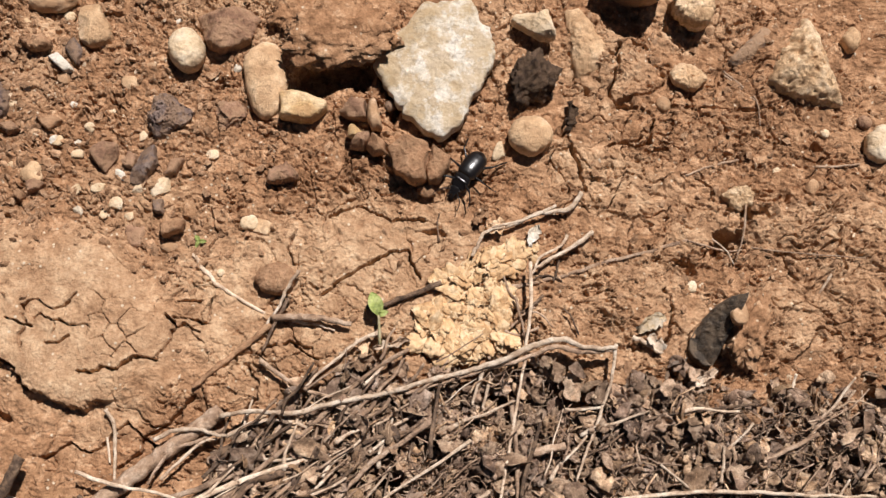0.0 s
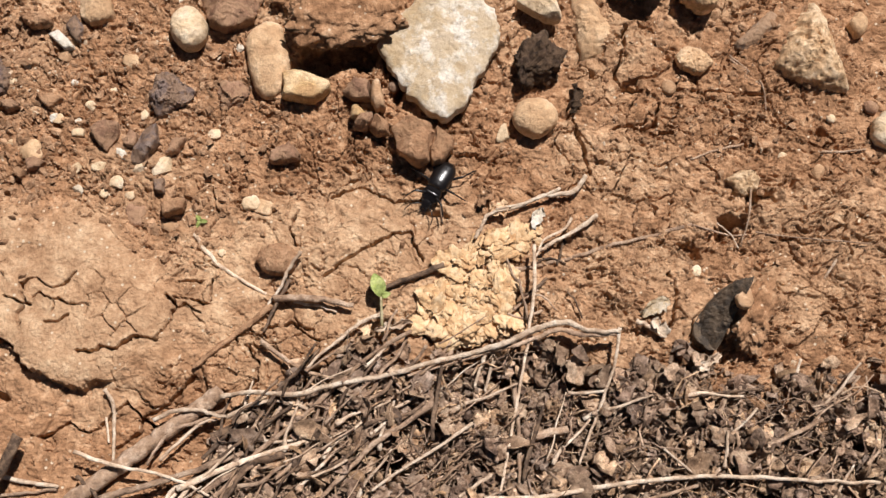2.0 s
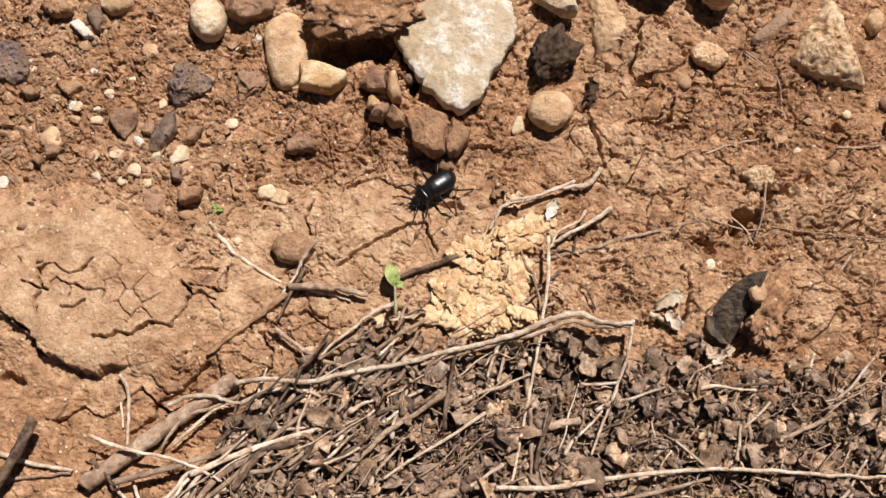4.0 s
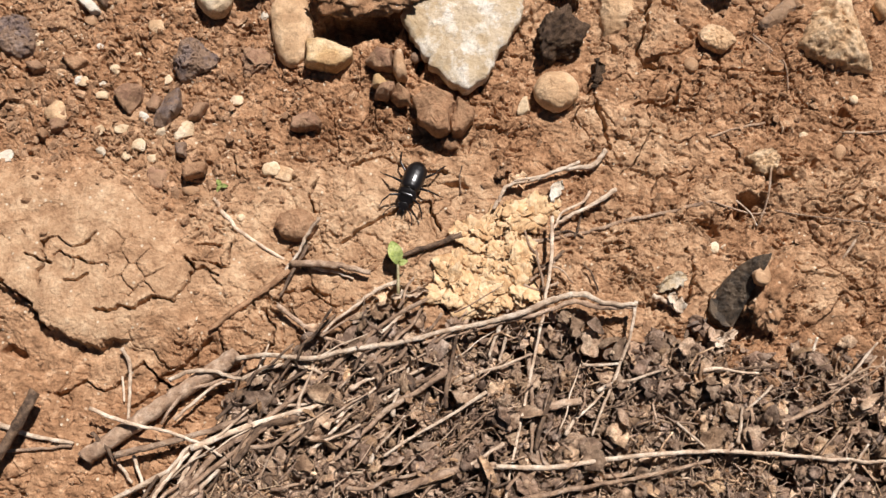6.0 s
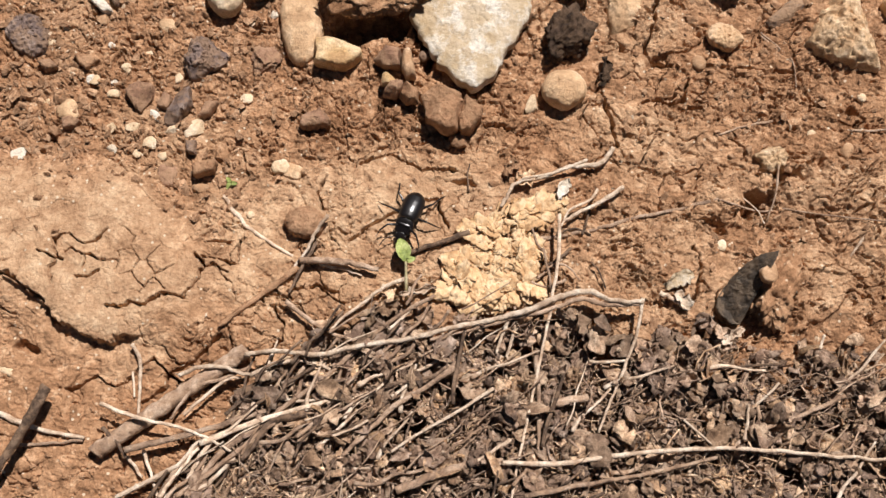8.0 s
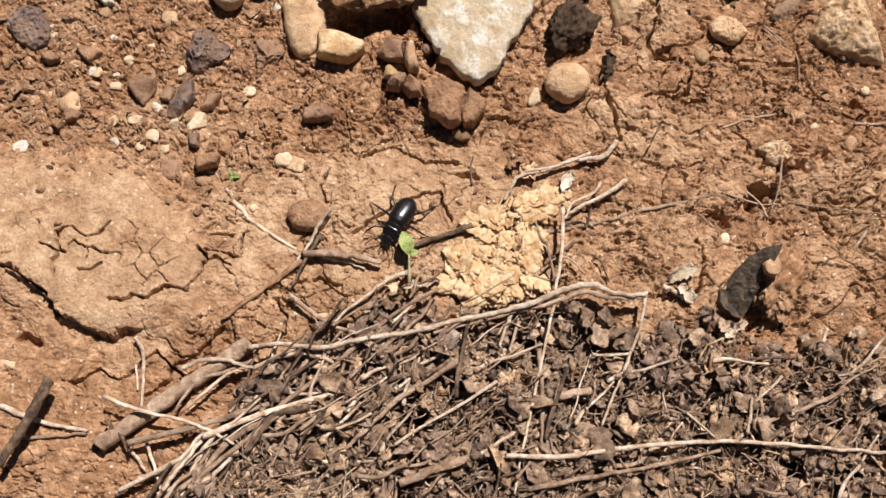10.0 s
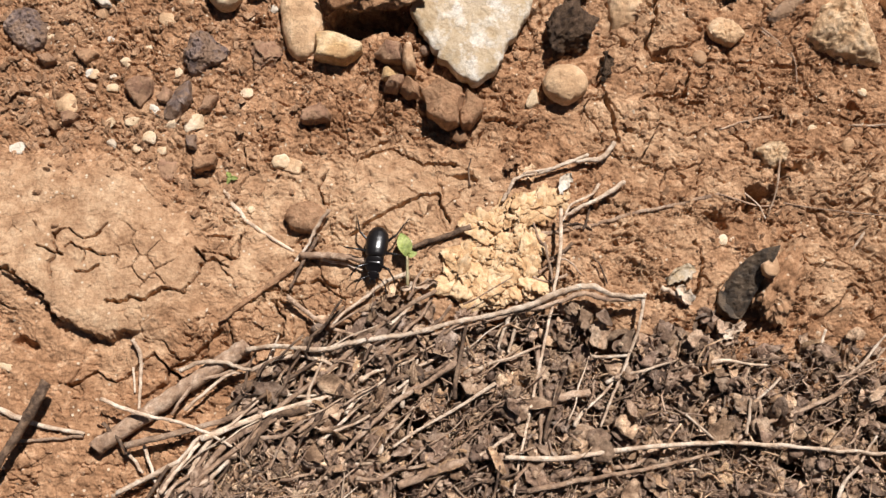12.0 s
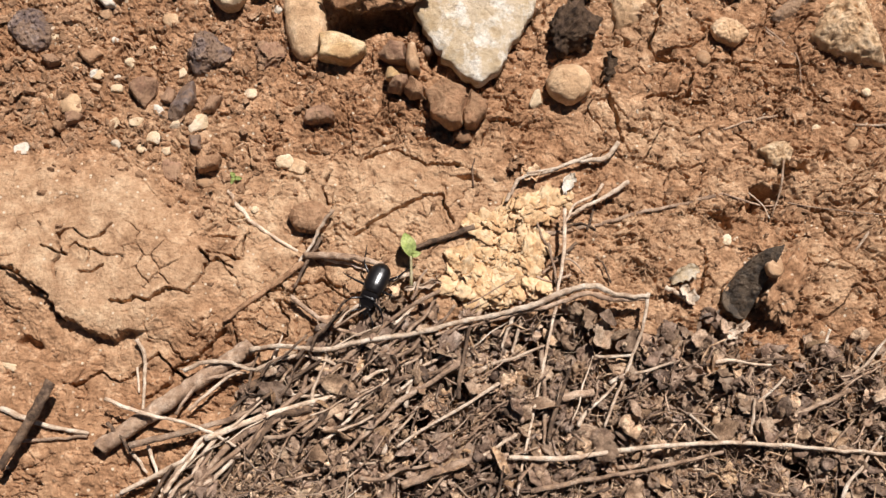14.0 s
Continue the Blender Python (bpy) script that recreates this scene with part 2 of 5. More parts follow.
# ---- shape of the ground ----
# edge of the litter: plan points from one side to the other
LITTER_EDGE = [(-0.5, -0.3), (-0.1210, -0.1138), (-0.1036, -0.0883), (-0.0830, -0.0693), (-0.0572, -0.0438), (-0.0232, -0.0239),
               (0.0163, -0.0277), (0.0533, -0.0252), (0.0901, -0.0302), (0.1262, -0.0426), (0.1622, -0.0500), (0.1988, -0.0500), (0.6, -0.07)]
EDGE_X, EDGE_Y = [p[0] for p in LITTER_EDGE], [p[1] for p in LITTER_EDGE]


def litter_cover(x, y):
    wob = 0.022 * fbm(x, y, 50, 3, 31)
    return step(-0.006, 0.018, np.interp(x, EDGE_X, EDGE_Y) + wob - y)


def mound(x, y):
    wob = 0.18 * fbm(x, y, 35, 3, 3)
    return 1 - step(0.55, 1.05, blob(x, y, -0.1583, -0.0023, 0.0825, 0.0462, -22) + wob)


# cracks in the dried mud: half width, depth and the way along it
CRACKS = [
    (0.00050, 0.0062, [(-0.0411, 0.0036), (-0.0311, 0.0093), (-0.0212, 0.0164), (-0.0099, 0.0216), (-0.0018, 0.0219), (0.0008, 0.0145), (0.0028, 0.0093)]),
    (0.00055, 0.0070, [(-0.2052, -0.0074), (-0.191, -0.013), (-0.187, -0.015), (-0.182, -0.019), (-0.176, -0.022), (-0.172, -0.027), (-0.167, -0.034)]),
    (0.00056, 0.0080, [(-0.168, -0.018), (-0.1695, -0.011), (-0.1685, -0.006), (-0.1695, 0.001)]),
    (0.00040, 0.0050, [(-0.169, 0.001), (-0.167, 0.004), (-0.163, 0.0045), (-0.160, 0.002), (-0.156, 0.0), (-0.151, 0.002), (-0.146, 0.006)]),
    (0.00040, 0.0050, [(-0.166, -0.007), (-0.173, -0.005), (-0.177, -0.003)]),
    (0.00040, 0.0050, [(-0.164, -0.003), (-0.161, -0.002), (-0.157, -0.005), (-0.153, -0.005), (-0.149, -0.008), (-0.142, -0.009)]),
    (0.00036, 0.0044, [(-0.155, -0.006), (-0.156, -0.011)]),
    (0.00040, 0.0050, [(-0.158, -0.015), (-0.154, -0.015), (-0.148, -0.013)]),
    (0.00052, 0.0062, [(-0.145, -0.028), (-0.139, -0.027), (-0.133, -0.027), (-0.127, -0.027), (-0.121, -0.021), (-0.117, -0.023), (-0.112, -0.023), (-0.109, -0.019), (-0.106, -0.014), (-0.104, -0.009), (-0.108, -0.004)]),
    (0.00034, 0.0046, [(-0.104, -0.010), (-0.100, -0.009), (-0.095, -0.012)]),
    (0.00044, 0.0056, [(-0.104, 0.003), (-0.100, 0.003), (-0.095, 0.002)]),
    (0.00049, 0.0052, [(-0.1045, -0.0054), (-0.0907, -0.0067), (-0.0901, 0.0028)]),
    (0.00056, 0.0076, [(0.099, 0.117), (0.098, 0.108), (0.097, 0.100), (0.094, 0.096), (0.094, 0.091), (0.098, 0.088), (0.102, 0.088), (0.106, 0.085)]),
    (0.00070, 0.0080, [(0.090, 0.067), (0.093, 0.069), (0.098, 0.070), (0.103, 0.067), (0.108, 0.069), (0.110, 0.070)]),
    (0.00060, 0.0080, [(0.113, 0.080), (0.111, 0.070)]),
    (0.00064, 0.0080, [(0.110, 0.067), (0.120, 0.066)]),
    (0.00064, 0.0078, [(0.072, 0.073), (0.075, 0.066), (0.077, 0.061), (0.078, 0.054), (0.079, 0.048)]),
    (0.00034, 0.0050, [(0.106, 0.117), (0.112, 0.116), (0.115, 0.113)]),
    (0.00034, 0.0046, [(0.119, 0.099), (0.114, 0.093), (0.109, 0.091), (0.105, 0.092)]),
    (0.00030, 0.0040, [(0.121, 0.087), (0.131, 0.087), (0.132, 0.094)]),
    (0.00034, 0.0046, [(0.131, 0.053), (0.136, 0.046), (0.137, 0.041)]),
    (0.00057, 0.0065, [(0.1110, 0.0003), (0.1140, -0.0087), (0.1130, -0.0176), (0.1080, -0.0264)]),
    (0.00049, 0.0052, [(0.1652, 0.0145), (0.1682, 0.0054), (0.1717, 0.0028)]),
    (0.00057, 0.0065, [(0.1927, 0.0251), (0.1904, 0.0145), (0.1933, 0.0054)]),
    (0.00032, 0.0039, [(-0.0905, 0.0451), (-0.0887, 0.0317), (-0.0946, 0.0237)]),
    (0.00032, 0.0039, [(-0.0519, 0.0343), (-0.0555, 0.0251), (-0.0527, 0.0172)]),
    (0.00041, 0.0052, [(-0.1607, -0.0621), (-0.1490, -0.0578), (-0.1402, -0.0609), (-0.1252, -0.0500), (-0.1175, -0.0561), (-0.1099, -0.0621)]),
    (0.00049, 0.0052, [(-0.1288, -0.0681), (-0.1195, -0.0633), (-0.1175, -0.0561), (-0.1069, -0.0500), (-0.0965, -0.0401)]),
    (0.00046, 0.0052, [(-0.094, -0.036), (-0.092, -0.046), (-0.083, -0.048), (-0.076, -0.047), (-0.071, -0.041), (-0.07, -0.035), (-0.074, -0.028)]),
    (0.00030, 0.0040, [(-0.0367, 0.0397), (-0.0240, 0.0437), (-0.0112, 0.0370), (0.0041, 0.0370)]),
    (0.00030, 0.0040, [(0.131, 0.087), (0.150, 0.085), (0.170, 0.084)]),
    (0.00041, 0.0052, [(-0.0678, -0.0201), (-0.0555, -0.0164), (-0.0429, -0.0252), (-0.0452, -0.0327)]),
]
# broken lower edge of the dried-mud mound
LEDGE_X = [-0.215, -0.191, -0.182, -0.176, -0.172, -0.167, -0.158, -0.150, -0.144, -0.137, -0.129, -0.120]
LEDGE_Y = [-0.010, -0.013, -0.019, -0.022, -0.027, -0.034, -0.037, -0.042, -0.042, -0.040, -0.039, -0.040]
# hollows: centre, half length, half width, depth, turn
HOLLOWS = [
    (-0.0318, 0.1077, 0.0225, 0.0095, 0.020, 8), (0.1035, 0.1295, 0.0112, 0.0100, 0.005, 0), (0.1403, 0.0190, 0.0085, 0.0055, 0.013, 20), (0.1580, 0.0349, 0.0110, 0.0030, 0.008, 12), (0.1503, 0.0304, 0.0025, 0.0075, 0.008, 0), (0.1217, 0.0111, 0.0060, 0.0040, 0.007, 0),
    (0.0096, 0.0304, 0.0065, 0.0020, 0.004, -5), (-0.1804, -0.0455, 0.0060, 0.0025, 0.006, 0), (0.1014, 0.0892, 0.0045, 0.0020, 0.004, 0),
    (0.1886, 0.0657, 0.0045, 0.0030, 0.006, 0), (0.0987, 0.0869, 0.0045, 0.0023, 0.005, 0), (0.1686, 0.0397, 0.0055, 0.0035, 0.005, -30),
    (0.0081, 0.0478, 0.0150, 0.0045, 0.003, 0), (-0.0046, 0.0522, 0.0050, 0.0025, 0.004, 0), (0.0380, 0.1073, 0.0025, 0.0035, 0.006, 0),
    (0.1268, -0.0339, 0.0112, 0.0150, 0.003, 0), (-0.0085, 0.0962, 0.0030, 0.0112, 0.01, 15),
]
SWELLS = [
    (-0.0288, 0.1296, 0.0350, 0.0150, 0.010, 5), (0.0905, 0.1184, 0.0225, 0.0275, 0.004, -20), (-0.0415, 0.0237, 0.0275, 0.0175, 0.003, 20),
    (0.1853, 0.1037, 0.0275, 0.0275, 0.006, 0), (0.1690, 0.0290, 0.0300, 0.0150, 0.004, 0), (0.0912, -0.0074, 0.0175, 0.0100, 0.003, 0),
    (-0.0843, -0.0377, 0.0150, 0.0112, 0.003, 0), (0.1598, -0.0201, 0.0325, 0.0175, 0.004, 0),
]


def broad(x, y):
    """The lie of the land without crumbs and cracks."""
    z = 0.009 * mound(x, y) + 0.004 * fbm(x, y, 14, 2, 1)
    for cx, cy, rx, ry, h, turn in SWELLS:
        z = z + h * (1 - step(0.3, 1.1, blob(x, y, cx, cy, rx, ry, turn)))
    below = np.interp(x, LEDGE_X, LEDGE_Y) - y + 0.0035 * fbm(x, y, 160, 4, 33, 0.6)
    along = step(-0.2, -0.175, x) * (1 - step(-0.14, -0.124, x))
    z = z - 0.0062 * along * step(0.0, 0.0012, below) * (1 - 0.75 * step(0.002, 0.012, below)) * (1 - step(0.012, 0.04, below))
    z = z - 0.002 * litter_cover(x, y)
    return z


def polyline_distance(x, y, pts):
    best = np.full(x.shape, 9.0)
    for (ax, ay), (bx, by) in zip(pts, pts[1:]):
        vx, vy = bx - ax, by - ay
        s = np.clip(((x - ax) * vx + (y - ay) * vy) / (vx * vx + vy * vy), 0, 1)
        best = np.minimum(best, np.hypot(x - ax - s * vx, y - ay - s * vy))
    return best


def crust_cover(x, y):
    c = np.maximum(mound(x, y), 0.75 * (1 - step(0.5, 1.1, blob(x, y, -0.0413, 0.0158, 0.0300, 0.0150, 10) + 0.3 * fbm(x, y, 50, 3, 12))))
    c = np.maximum(c, 1.0 * (1 - step(0.5, 1.2, blob(x, y, -0.0436, 0.0041, 0.0825, 0.0450, 8) + 0.4 * fbm(x, y, 40, 3, 51))))
    fray = 0.5 * fbm(x, y, 45, 3, 57)
    for cx, cy, rx, ry in ((0.1690, 0.0290, 0.0400, 0.0175), (0.1779, -0.0125, 0.0300, 0.0175), (0.0887, 0.0505, 0.0375, 0.0225), (0.0884, 0.1034, 0.0250, 0.0225)):
        c = np.maximum(c, 0.75 * (1 - step(0.4, 1.2, blob(x, y, cx, cy, rx, ry) + fray)))
    c = np.maximum(c, 0.6 * step(0.05, 0.35, fbm(x, y, 22, 4, 21)))
    return np.clip(c * (0.75 + 0.5 * fbm(x, y, 90, 3, 14)), 0, 1)


def relief(x, y):
    """Crumbs, dried plates and cracks on top of the lie of the land."""
    wx, wy = x + 0.004 * fbm(x, y, 120, 3, 40), y + 0.004 * fbm(x, y, 120, 3, 41)
    hard = mound(x, y)
    cover = litter_cover(x, y)
    calm = 1 - step(0.5, 1.2, blob(x, y, -0.0337, 0.0132, 0.0775, 0.0338, 8) + 0.3 * fbm(x, y, 40, 2, 51))
    calm = np.maximum(calm, 0.8 * (1 - step(0.5, 1.2, blob(x, y, -0.1629, -0.0645, 0.0625, 0.0300, -10) + 0.3 * fbm(x, y, 40, 2, 52))))
    loose = (1 - 0.88 * hard) * (1 - 0.55 * calm) * (0.55 + 0.6 * step(-0.3, 0.4, fbm(x, y, 18, 2, 50)))
    z = 0.0021 * loose * fbm(x, y, 85, 6, 2, 0.62)
    rag_x, rag_y = wx + 0.003 * fbm(x, y, 260, 3, 42, 0.7), wy + 0.003 * fbm(x, y, 260, 3, 43, 0.7)
    stony = 0.28 + 0.62 * (1 - step(-0.10, -0.02, x)) * step(0.0, 0.03, y)
    for scale, rise, seed in ((115, 0.0019, 3), (230, 0.0016, 6), (430, 0.0011, 9), (760, 0.0007, 19)):
        gap, who, tilt = cells(rag_x, rag_y, scale, seed, 1.0)
        z = z + loose * stony * rise * step(0.45, 0.85, who) * step(0.02, 0.3, gap) * (0.8 + 1.4 * tilt)
    # flaky crevices, longer across the slope than down it
    seam = fbm(wx + 0.4 * wy, 1.8 * wy, 105, 4, 91, 0.6)
    broken = step(0.0, 0.3, fbm(x, y, 75, 3, 92))
    z = z - 0.0026 * (1 - hard) * (1 - 0.45 * calm) * broken * (1 - step(0.02, 0.10, np.abs(seam)))
    small = fbm(wx + 0.3 * wy, 1.7 * wy, 230, 4, 97, 0.6)
    z = z - 0.0014 * (1 - hard) * (1 - 0.4 * calm) * step(-0.1, 0.3, fbm(x, y, 90, 3, 98)) * (1 - step(0.03, 0.14, np.abs(small)))
    z = z + 0.0006 * (1 - hard) * (1 - 0.4 * calm) * step(-0.02, 0.04, small)
    z = z + 0.0009 * (1 - hard) * (1 - 0.5 * calm) * step(-0.02, 0.03, seam)
    z = z + 0.0008 * hard * fbm(x, y, 130, 5, 60, 0.55) - 0.011 * cover * (1 - step(-0.35, -0.12, fbm(x, y, 62, 3, 67)))
    gap, who, tilt = cells(wx + 0.006 * fbm(x, y, 45, 2, 44), wy + 0.006 * fbm(x, y, 45, 2, 45), 52, 11, 1.0)
    gap = gap / 52
    fade = (1 - hard) * (1 - 0.5 * calm) * (1.2 - stony) * step(0.0, 0.2, fbm(x, y, 38, 3, 70) + 0.02)
    width = 0.0002 + 0.0002 * who
    z = z + (1 - cover) * (0.0009 * (who - 0.5) * (0.4 + hard) - 0.0045 * fade * (1 - step(width * 0.6, width * 1.7, gap)))
    gap, who, tilt = cells(wx + 0.3, wy, 130, 15)
    rim = hard * (1 - step(0.0, 0.012, np.abs(np.interp(x, LEDGE_X, LEDGE_Y) - y)))
    z = z - 0.003 * (1 - cover) * np.maximum(rim, 0.4 * (1 - hard) * (1 - 0.5 * calm) * (1.2 - stony)) * step(0.0, 0.15, fbm(x, y, 45, 2, 71)) * (1 - step(0.0001, 0.0005, gap / 130))
    gap, who, tilt = cells(0.5 * (x + wx), 0.5 * (y + wy), 105, 27, 0.9)
    net = (1 - step(0.6, 1.0, blob(x, y, -0.150, -0.006, 0.048, 0.020, -18))) * step(-0.06, 0.12, fbm(x, y, 55, 2, 28))
    z = z - 0.0045 * net * (1 - step(0.00012, 0.00042, gap / 105)) + 0.0003 * net * (who - 0.5)
    rag = [0.0014 * fbm(x, y, 330, 3, 80), 0.0014 * fbm(x, y, 330, 3, 81), fbm(x, y, 120, 2, 82)]
    for half, depth, pts in CRACKS:
        jag = 1.2 if half > 0.0005 else 0.7
        half, depth = max(half, 0.00042) * 0.8, depth * 1.6
        near_by = (x > min(p[0] for p in pts) - 0.006) & (x < max(p[0] for p in pts) + 0.006) & (y > min(p[1] for p in pts) - 0.006) & (y < max(p[1] for p in pts) + 0.006)
        if near_by.any():
            near = polyline_distance((0.6 * x + 0.4 * wx + jag * rag[0])[near_by], (0.6 * y + 0.4 * wy + jag * rag[1])[near_by], pts)
            z[near_by] -= depth * (1 - step(half * 0.7, half * 1.7, near * (1 + 0.5 * rag[2][near_by])))
    z = z - 0.0018 * (1 - hard) * (1 - 0.6 * calm) * step(0.3, 0.5, fbm(x + 0.5 * y, 1.9 * y, 120, 4, 95, 0.65))
    edge = 0.35 * fbm(x, y, 150, 3, 90)
    for cx, cy, rx, ry, depth, turn in HOLLOWS:
        d = blob(wx, wy, cx, cy, rx, ry, turn) + edge
        z = z - depth * (1 - step(0.55, 1.15, d))
    return z


def height(x, y):
    x, y = np.asarray(x, float), np.asarray(y, float)
    return broad(x, y) + relief(x, y)


def lie(x, y):
    """Height of the land at one place, without crumbs and cracks."""
    return float(broad(np.array([x]), np.array([y]))[0])


def axis(lo, hi, pitch):
    inner = np.arange(lo, hi + pitch / 2, pitch)
    out = pitch * np.cumsum(1.28 ** np.arange(1, 44))
    return np.concatenate([(lo - out)[::-1], inner, hi + out])


def build_ground():
    xs, ys = axis(-0.216, 0.216, 0.00039), axis(-0.122, 0.172, 0.00039)
    gx, gy = np.meshgrid(xs, ys)
    flat_x, flat_y = gx.ravel(), gy.ravel()
    inside = (np.abs(flat_x) < 0.5) & (np.abs(flat_y) < 0.5)
    z = np.zeros(flat_x.shape)
    z[inside] = height(flat_x[inside], flat_y[inside])
    z *= 1 - step(0.3, 0.48, np.maximum(np.abs(flat_x), np.abs(flat_y)))
    nx, ny = len(xs), len(ys)
    k = (np.arange(ny - 1)[:, None] * nx + np.arange(nx - 1)[None, :]).ravel()
    quads = np.stack([k, k + 1, k + nx + 1, k + nx], 1)
    me = bpy.data.meshes.new("ground")
    me.vertices.add(nx * ny)
    me.vertices.foreach_set("co", np.stack([flat_x, flat_y, z], 1).ravel())
    me.loops.add(quads.size)
    me.loops.foreach_set("vertex_index", quads.ravel())
    me.polygons.add(len(quads))
    me.polygons.foreach_set("loop_start", np.arange(len(quads)) * 4)
    near = 1 - step(0.26, 0.4, np.maximum(np.abs(flat_x), np.abs(flat_y)))
    for name, values in (("crust", 0.35 + near * (crust_cover(flat_x, flat_y) - 0.35)), ("humus", 0.75 * near * litter_cover(flat_x, flat_y))):
        me.attributes.new(name, 'FLOAT', 'POINT').data.foreach_set("value", values)
    me.materials.append(SOIL)
    me.update(calc_edges=True)
    me.validate()
    me.shade_smooth()
    return tagged(new("ground", me), "dry reddish-brown soil with mud cracks and crumbs", "soil", kind="structure")


build_ground()


# ---- stones and clods ----
def ball(level):
    bm = bmesh.new()
    bmesh.ops.create_icosphere(bm, subdivisions=level, radius=1)
    v, f = [p.co.copy() for p in bm.verts], [[q.index for q in p.verts] for p in bm.faces]
    bm.free()
    return v, f


BALLS = {k: ball(k) for k in (1, 2, 3, 4, 5)}


def rock_mesh(name, size, material, seed, facets=0, rough=0.09, grit=0.03, cuts=(), level=4, smooth=True):
    """A stone of that length, width and height. facets: flat breaks in random directions; cuts: (degrees, share of the
    radius) of upright breaks that shape its outline; rough and grit: coarse and fine unevenness."""
    rnd = random.Random(seed)
    planes = []
    for _ in range(facets):
        n = Vector((rnd.gauss(0, 1), rnd.gauss(0, 1), rnd.gauss(0, 0.8))).normalized()
        planes.append((n, rnd.uniform(0.42, 0.72)))
    for a, d in cuts:
        planes.append((Vector((math.cos(radians(a)), math.sin(radians(a)), 0.12)).normalized(), d))
    shift = Vector((rnd.uniform(-50, 50), rnd.uniform(-50, 50), rnd.uniform(-50, 50)))
    verts, faces = BALLS[level]
    out = []
    for v in verts:
        p = v.copy()
        p *= 1 + rough * 1.5 * noise.noise(v * 1.4 + shift)
        for n, d in planes:
            s = p.dot(n)
            if s > d:
                p -= n * (s - d) * 0.97
        p *= 1 + rough * noise.fractal(v * 2.6 + shift, 0.8, 2.1, 4) + grit * noise.fractal(v * 9 + shift, 0.6, 2.2, 3)
        out.append(p)
    co = np.array([tuple(p) for p in out])
    low, high = co.min(0), co.max(0)
    co = (co - (low + high) / 2) / (high - low) * np.array(size)
    return mesh(name, co, faces, material, smooth)


STONES = []


def stone(name, x, y, length, width, tall, turn, material, label, category="stone", sink=0.35, tilt=(0, 0), **shape):
    """A stone that lies partly sunk in the soil; sink: the share of its height below ground."""
    tall *= 0.8
    if category == "clod":
        shape["rough"], shape["grit"] = max(0.12, shape.get("rough", 0)), max(0.075, shape.get("grit", 0))
    STONES.append(name)
    ob = new(name, rock_mesh(name, (length, width, tall), material, len(STONES) * 37 + 11, **shape))
    ob.matrix_basis = pose(x, y, lie(x, y) + tall * (0.5 - sink), tilt[0], tilt[1], turn)
    return tagged(ob, label, category)


def shaped(name, x, y, sides, tall, material, label, category="stone", sink=0.3, boxy=2.6, corner=10, slope=(0, 0), ragged=0.03,
           rough=0.06, grit=0.014, facets=0, keep=0.62, pits=0.0):
    """A stone with a plan of broken sides: (direction in degrees, distance in mm) of each. boxy: 2 round, more for a flat top;
    corner: sharpness of the plan's corners; slope: rise of the top along x and y; keep: how near the facets cut; pits: depth of pits."""
    STONES.append(name)
    rnd = random.Random(len(STONES) * 53 + 7)
    shift = Vector((rnd.uniform(-50, 50), rnd.uniform(-50, 50), rnd.uniform(-50, 50)))
    span = max(d for a, d in sides) / 1000
    around, rings = (56, 10) if span < 0.008 else (100, 26)
    planes = []
    for _ in range(facets):
        n = Vector((rnd.gauss(0, 1), rnd.gauss(0, 1), abs(rnd.gauss(0, 0.8)) + 0.15)).normalized()
        planes.append((n, rnd.uniform(keep, keep + 0.3)))
    reach = []
    for k in range(around):
        a = 2 * math.pi * k / around
        total = sum((max(0.0, math.cos(a - radians(t))) / (d / 1000)) ** corner for t, d in sides)
        way = Vector((math.cos(a), math.sin(a), 0))
        reach.append((way, total ** (-1 / corner) * (1 + ragged * (1.6 * noise.fractal(way * 2.6 + shift, 0.6, 2.1, 5) + 0.5 * noise.noise(way * 15 + shift) + 0.3 * noise.noise(way * 37 + shift)))))
    verts, faces = [], []
    inner = [0.93 * (k + 0.7) / rings for k in range(rings)]
    edge = (1 - 0.93 ** boxy) ** (1 / boxy)
    fall = [edge * (1 - (k + 1) / 6) for k in range(6)] + [-0.2, -0.45, -0.75]
    levels = [(a, (1 - a ** boxy) ** (1 / boxy)) for a in inner] + [((1 - abs(h) ** boxy) ** (1 / boxy), h) for h in fall]
    rings = len(levels)
    for s, h in levels:
        for way, r in reach:
            p = way * s + Vector((0, 0, h))
            for n, d in planes:
                over = p.dot(n) - d
                if over > 0:
                    p = p - n * over * 0.96
            q = Vector((p.x * r, p.y * r, p.z * tall * 0.5))
            f = q / span
            q += Vector((p.x * r, p.y * r, p.z * tall * 0.5)) * (rough * noise.fractal(f * 1.7 + shift, 0.7, 2.1, 4))
            q.z += span * grit * noise.fractal(f * 7 + shift, 0.6, 2.2, 4)
            if pits and h > 0:
                q.z -= pits * max(0.0, noise.noise(f * 8 + shift) - 0.12) * 3
            q.z += (q.x * slope[0] + q.y * slope[1]) * (0.5 + 0.5 * max(-1, min(1, h * 2)))
            verts.append(q)
    for i in range(rings - 1):
        for k in range(around):
            j = (k + 1) % around
            faces.append([i * around + k, (i + 1) * around + k, (i + 1) * around + j, i * around + j])
    top = sum((verts[k] for k in range(around)), Vector()) / around
    verts.append(top)
    faces += [[len(verts) - 1, k, (k + 1) % around] for k in range(around)]
    faces.append([(rings - 1) * around + k for k in range(around)][::-1])
    ob = new(name, mesh(name, verts, faces, material))
    ob.matrix_basis = pose(x, y, lie(x, y) + tall * (0.5 - sink))
    return tagged(ob, label, category)


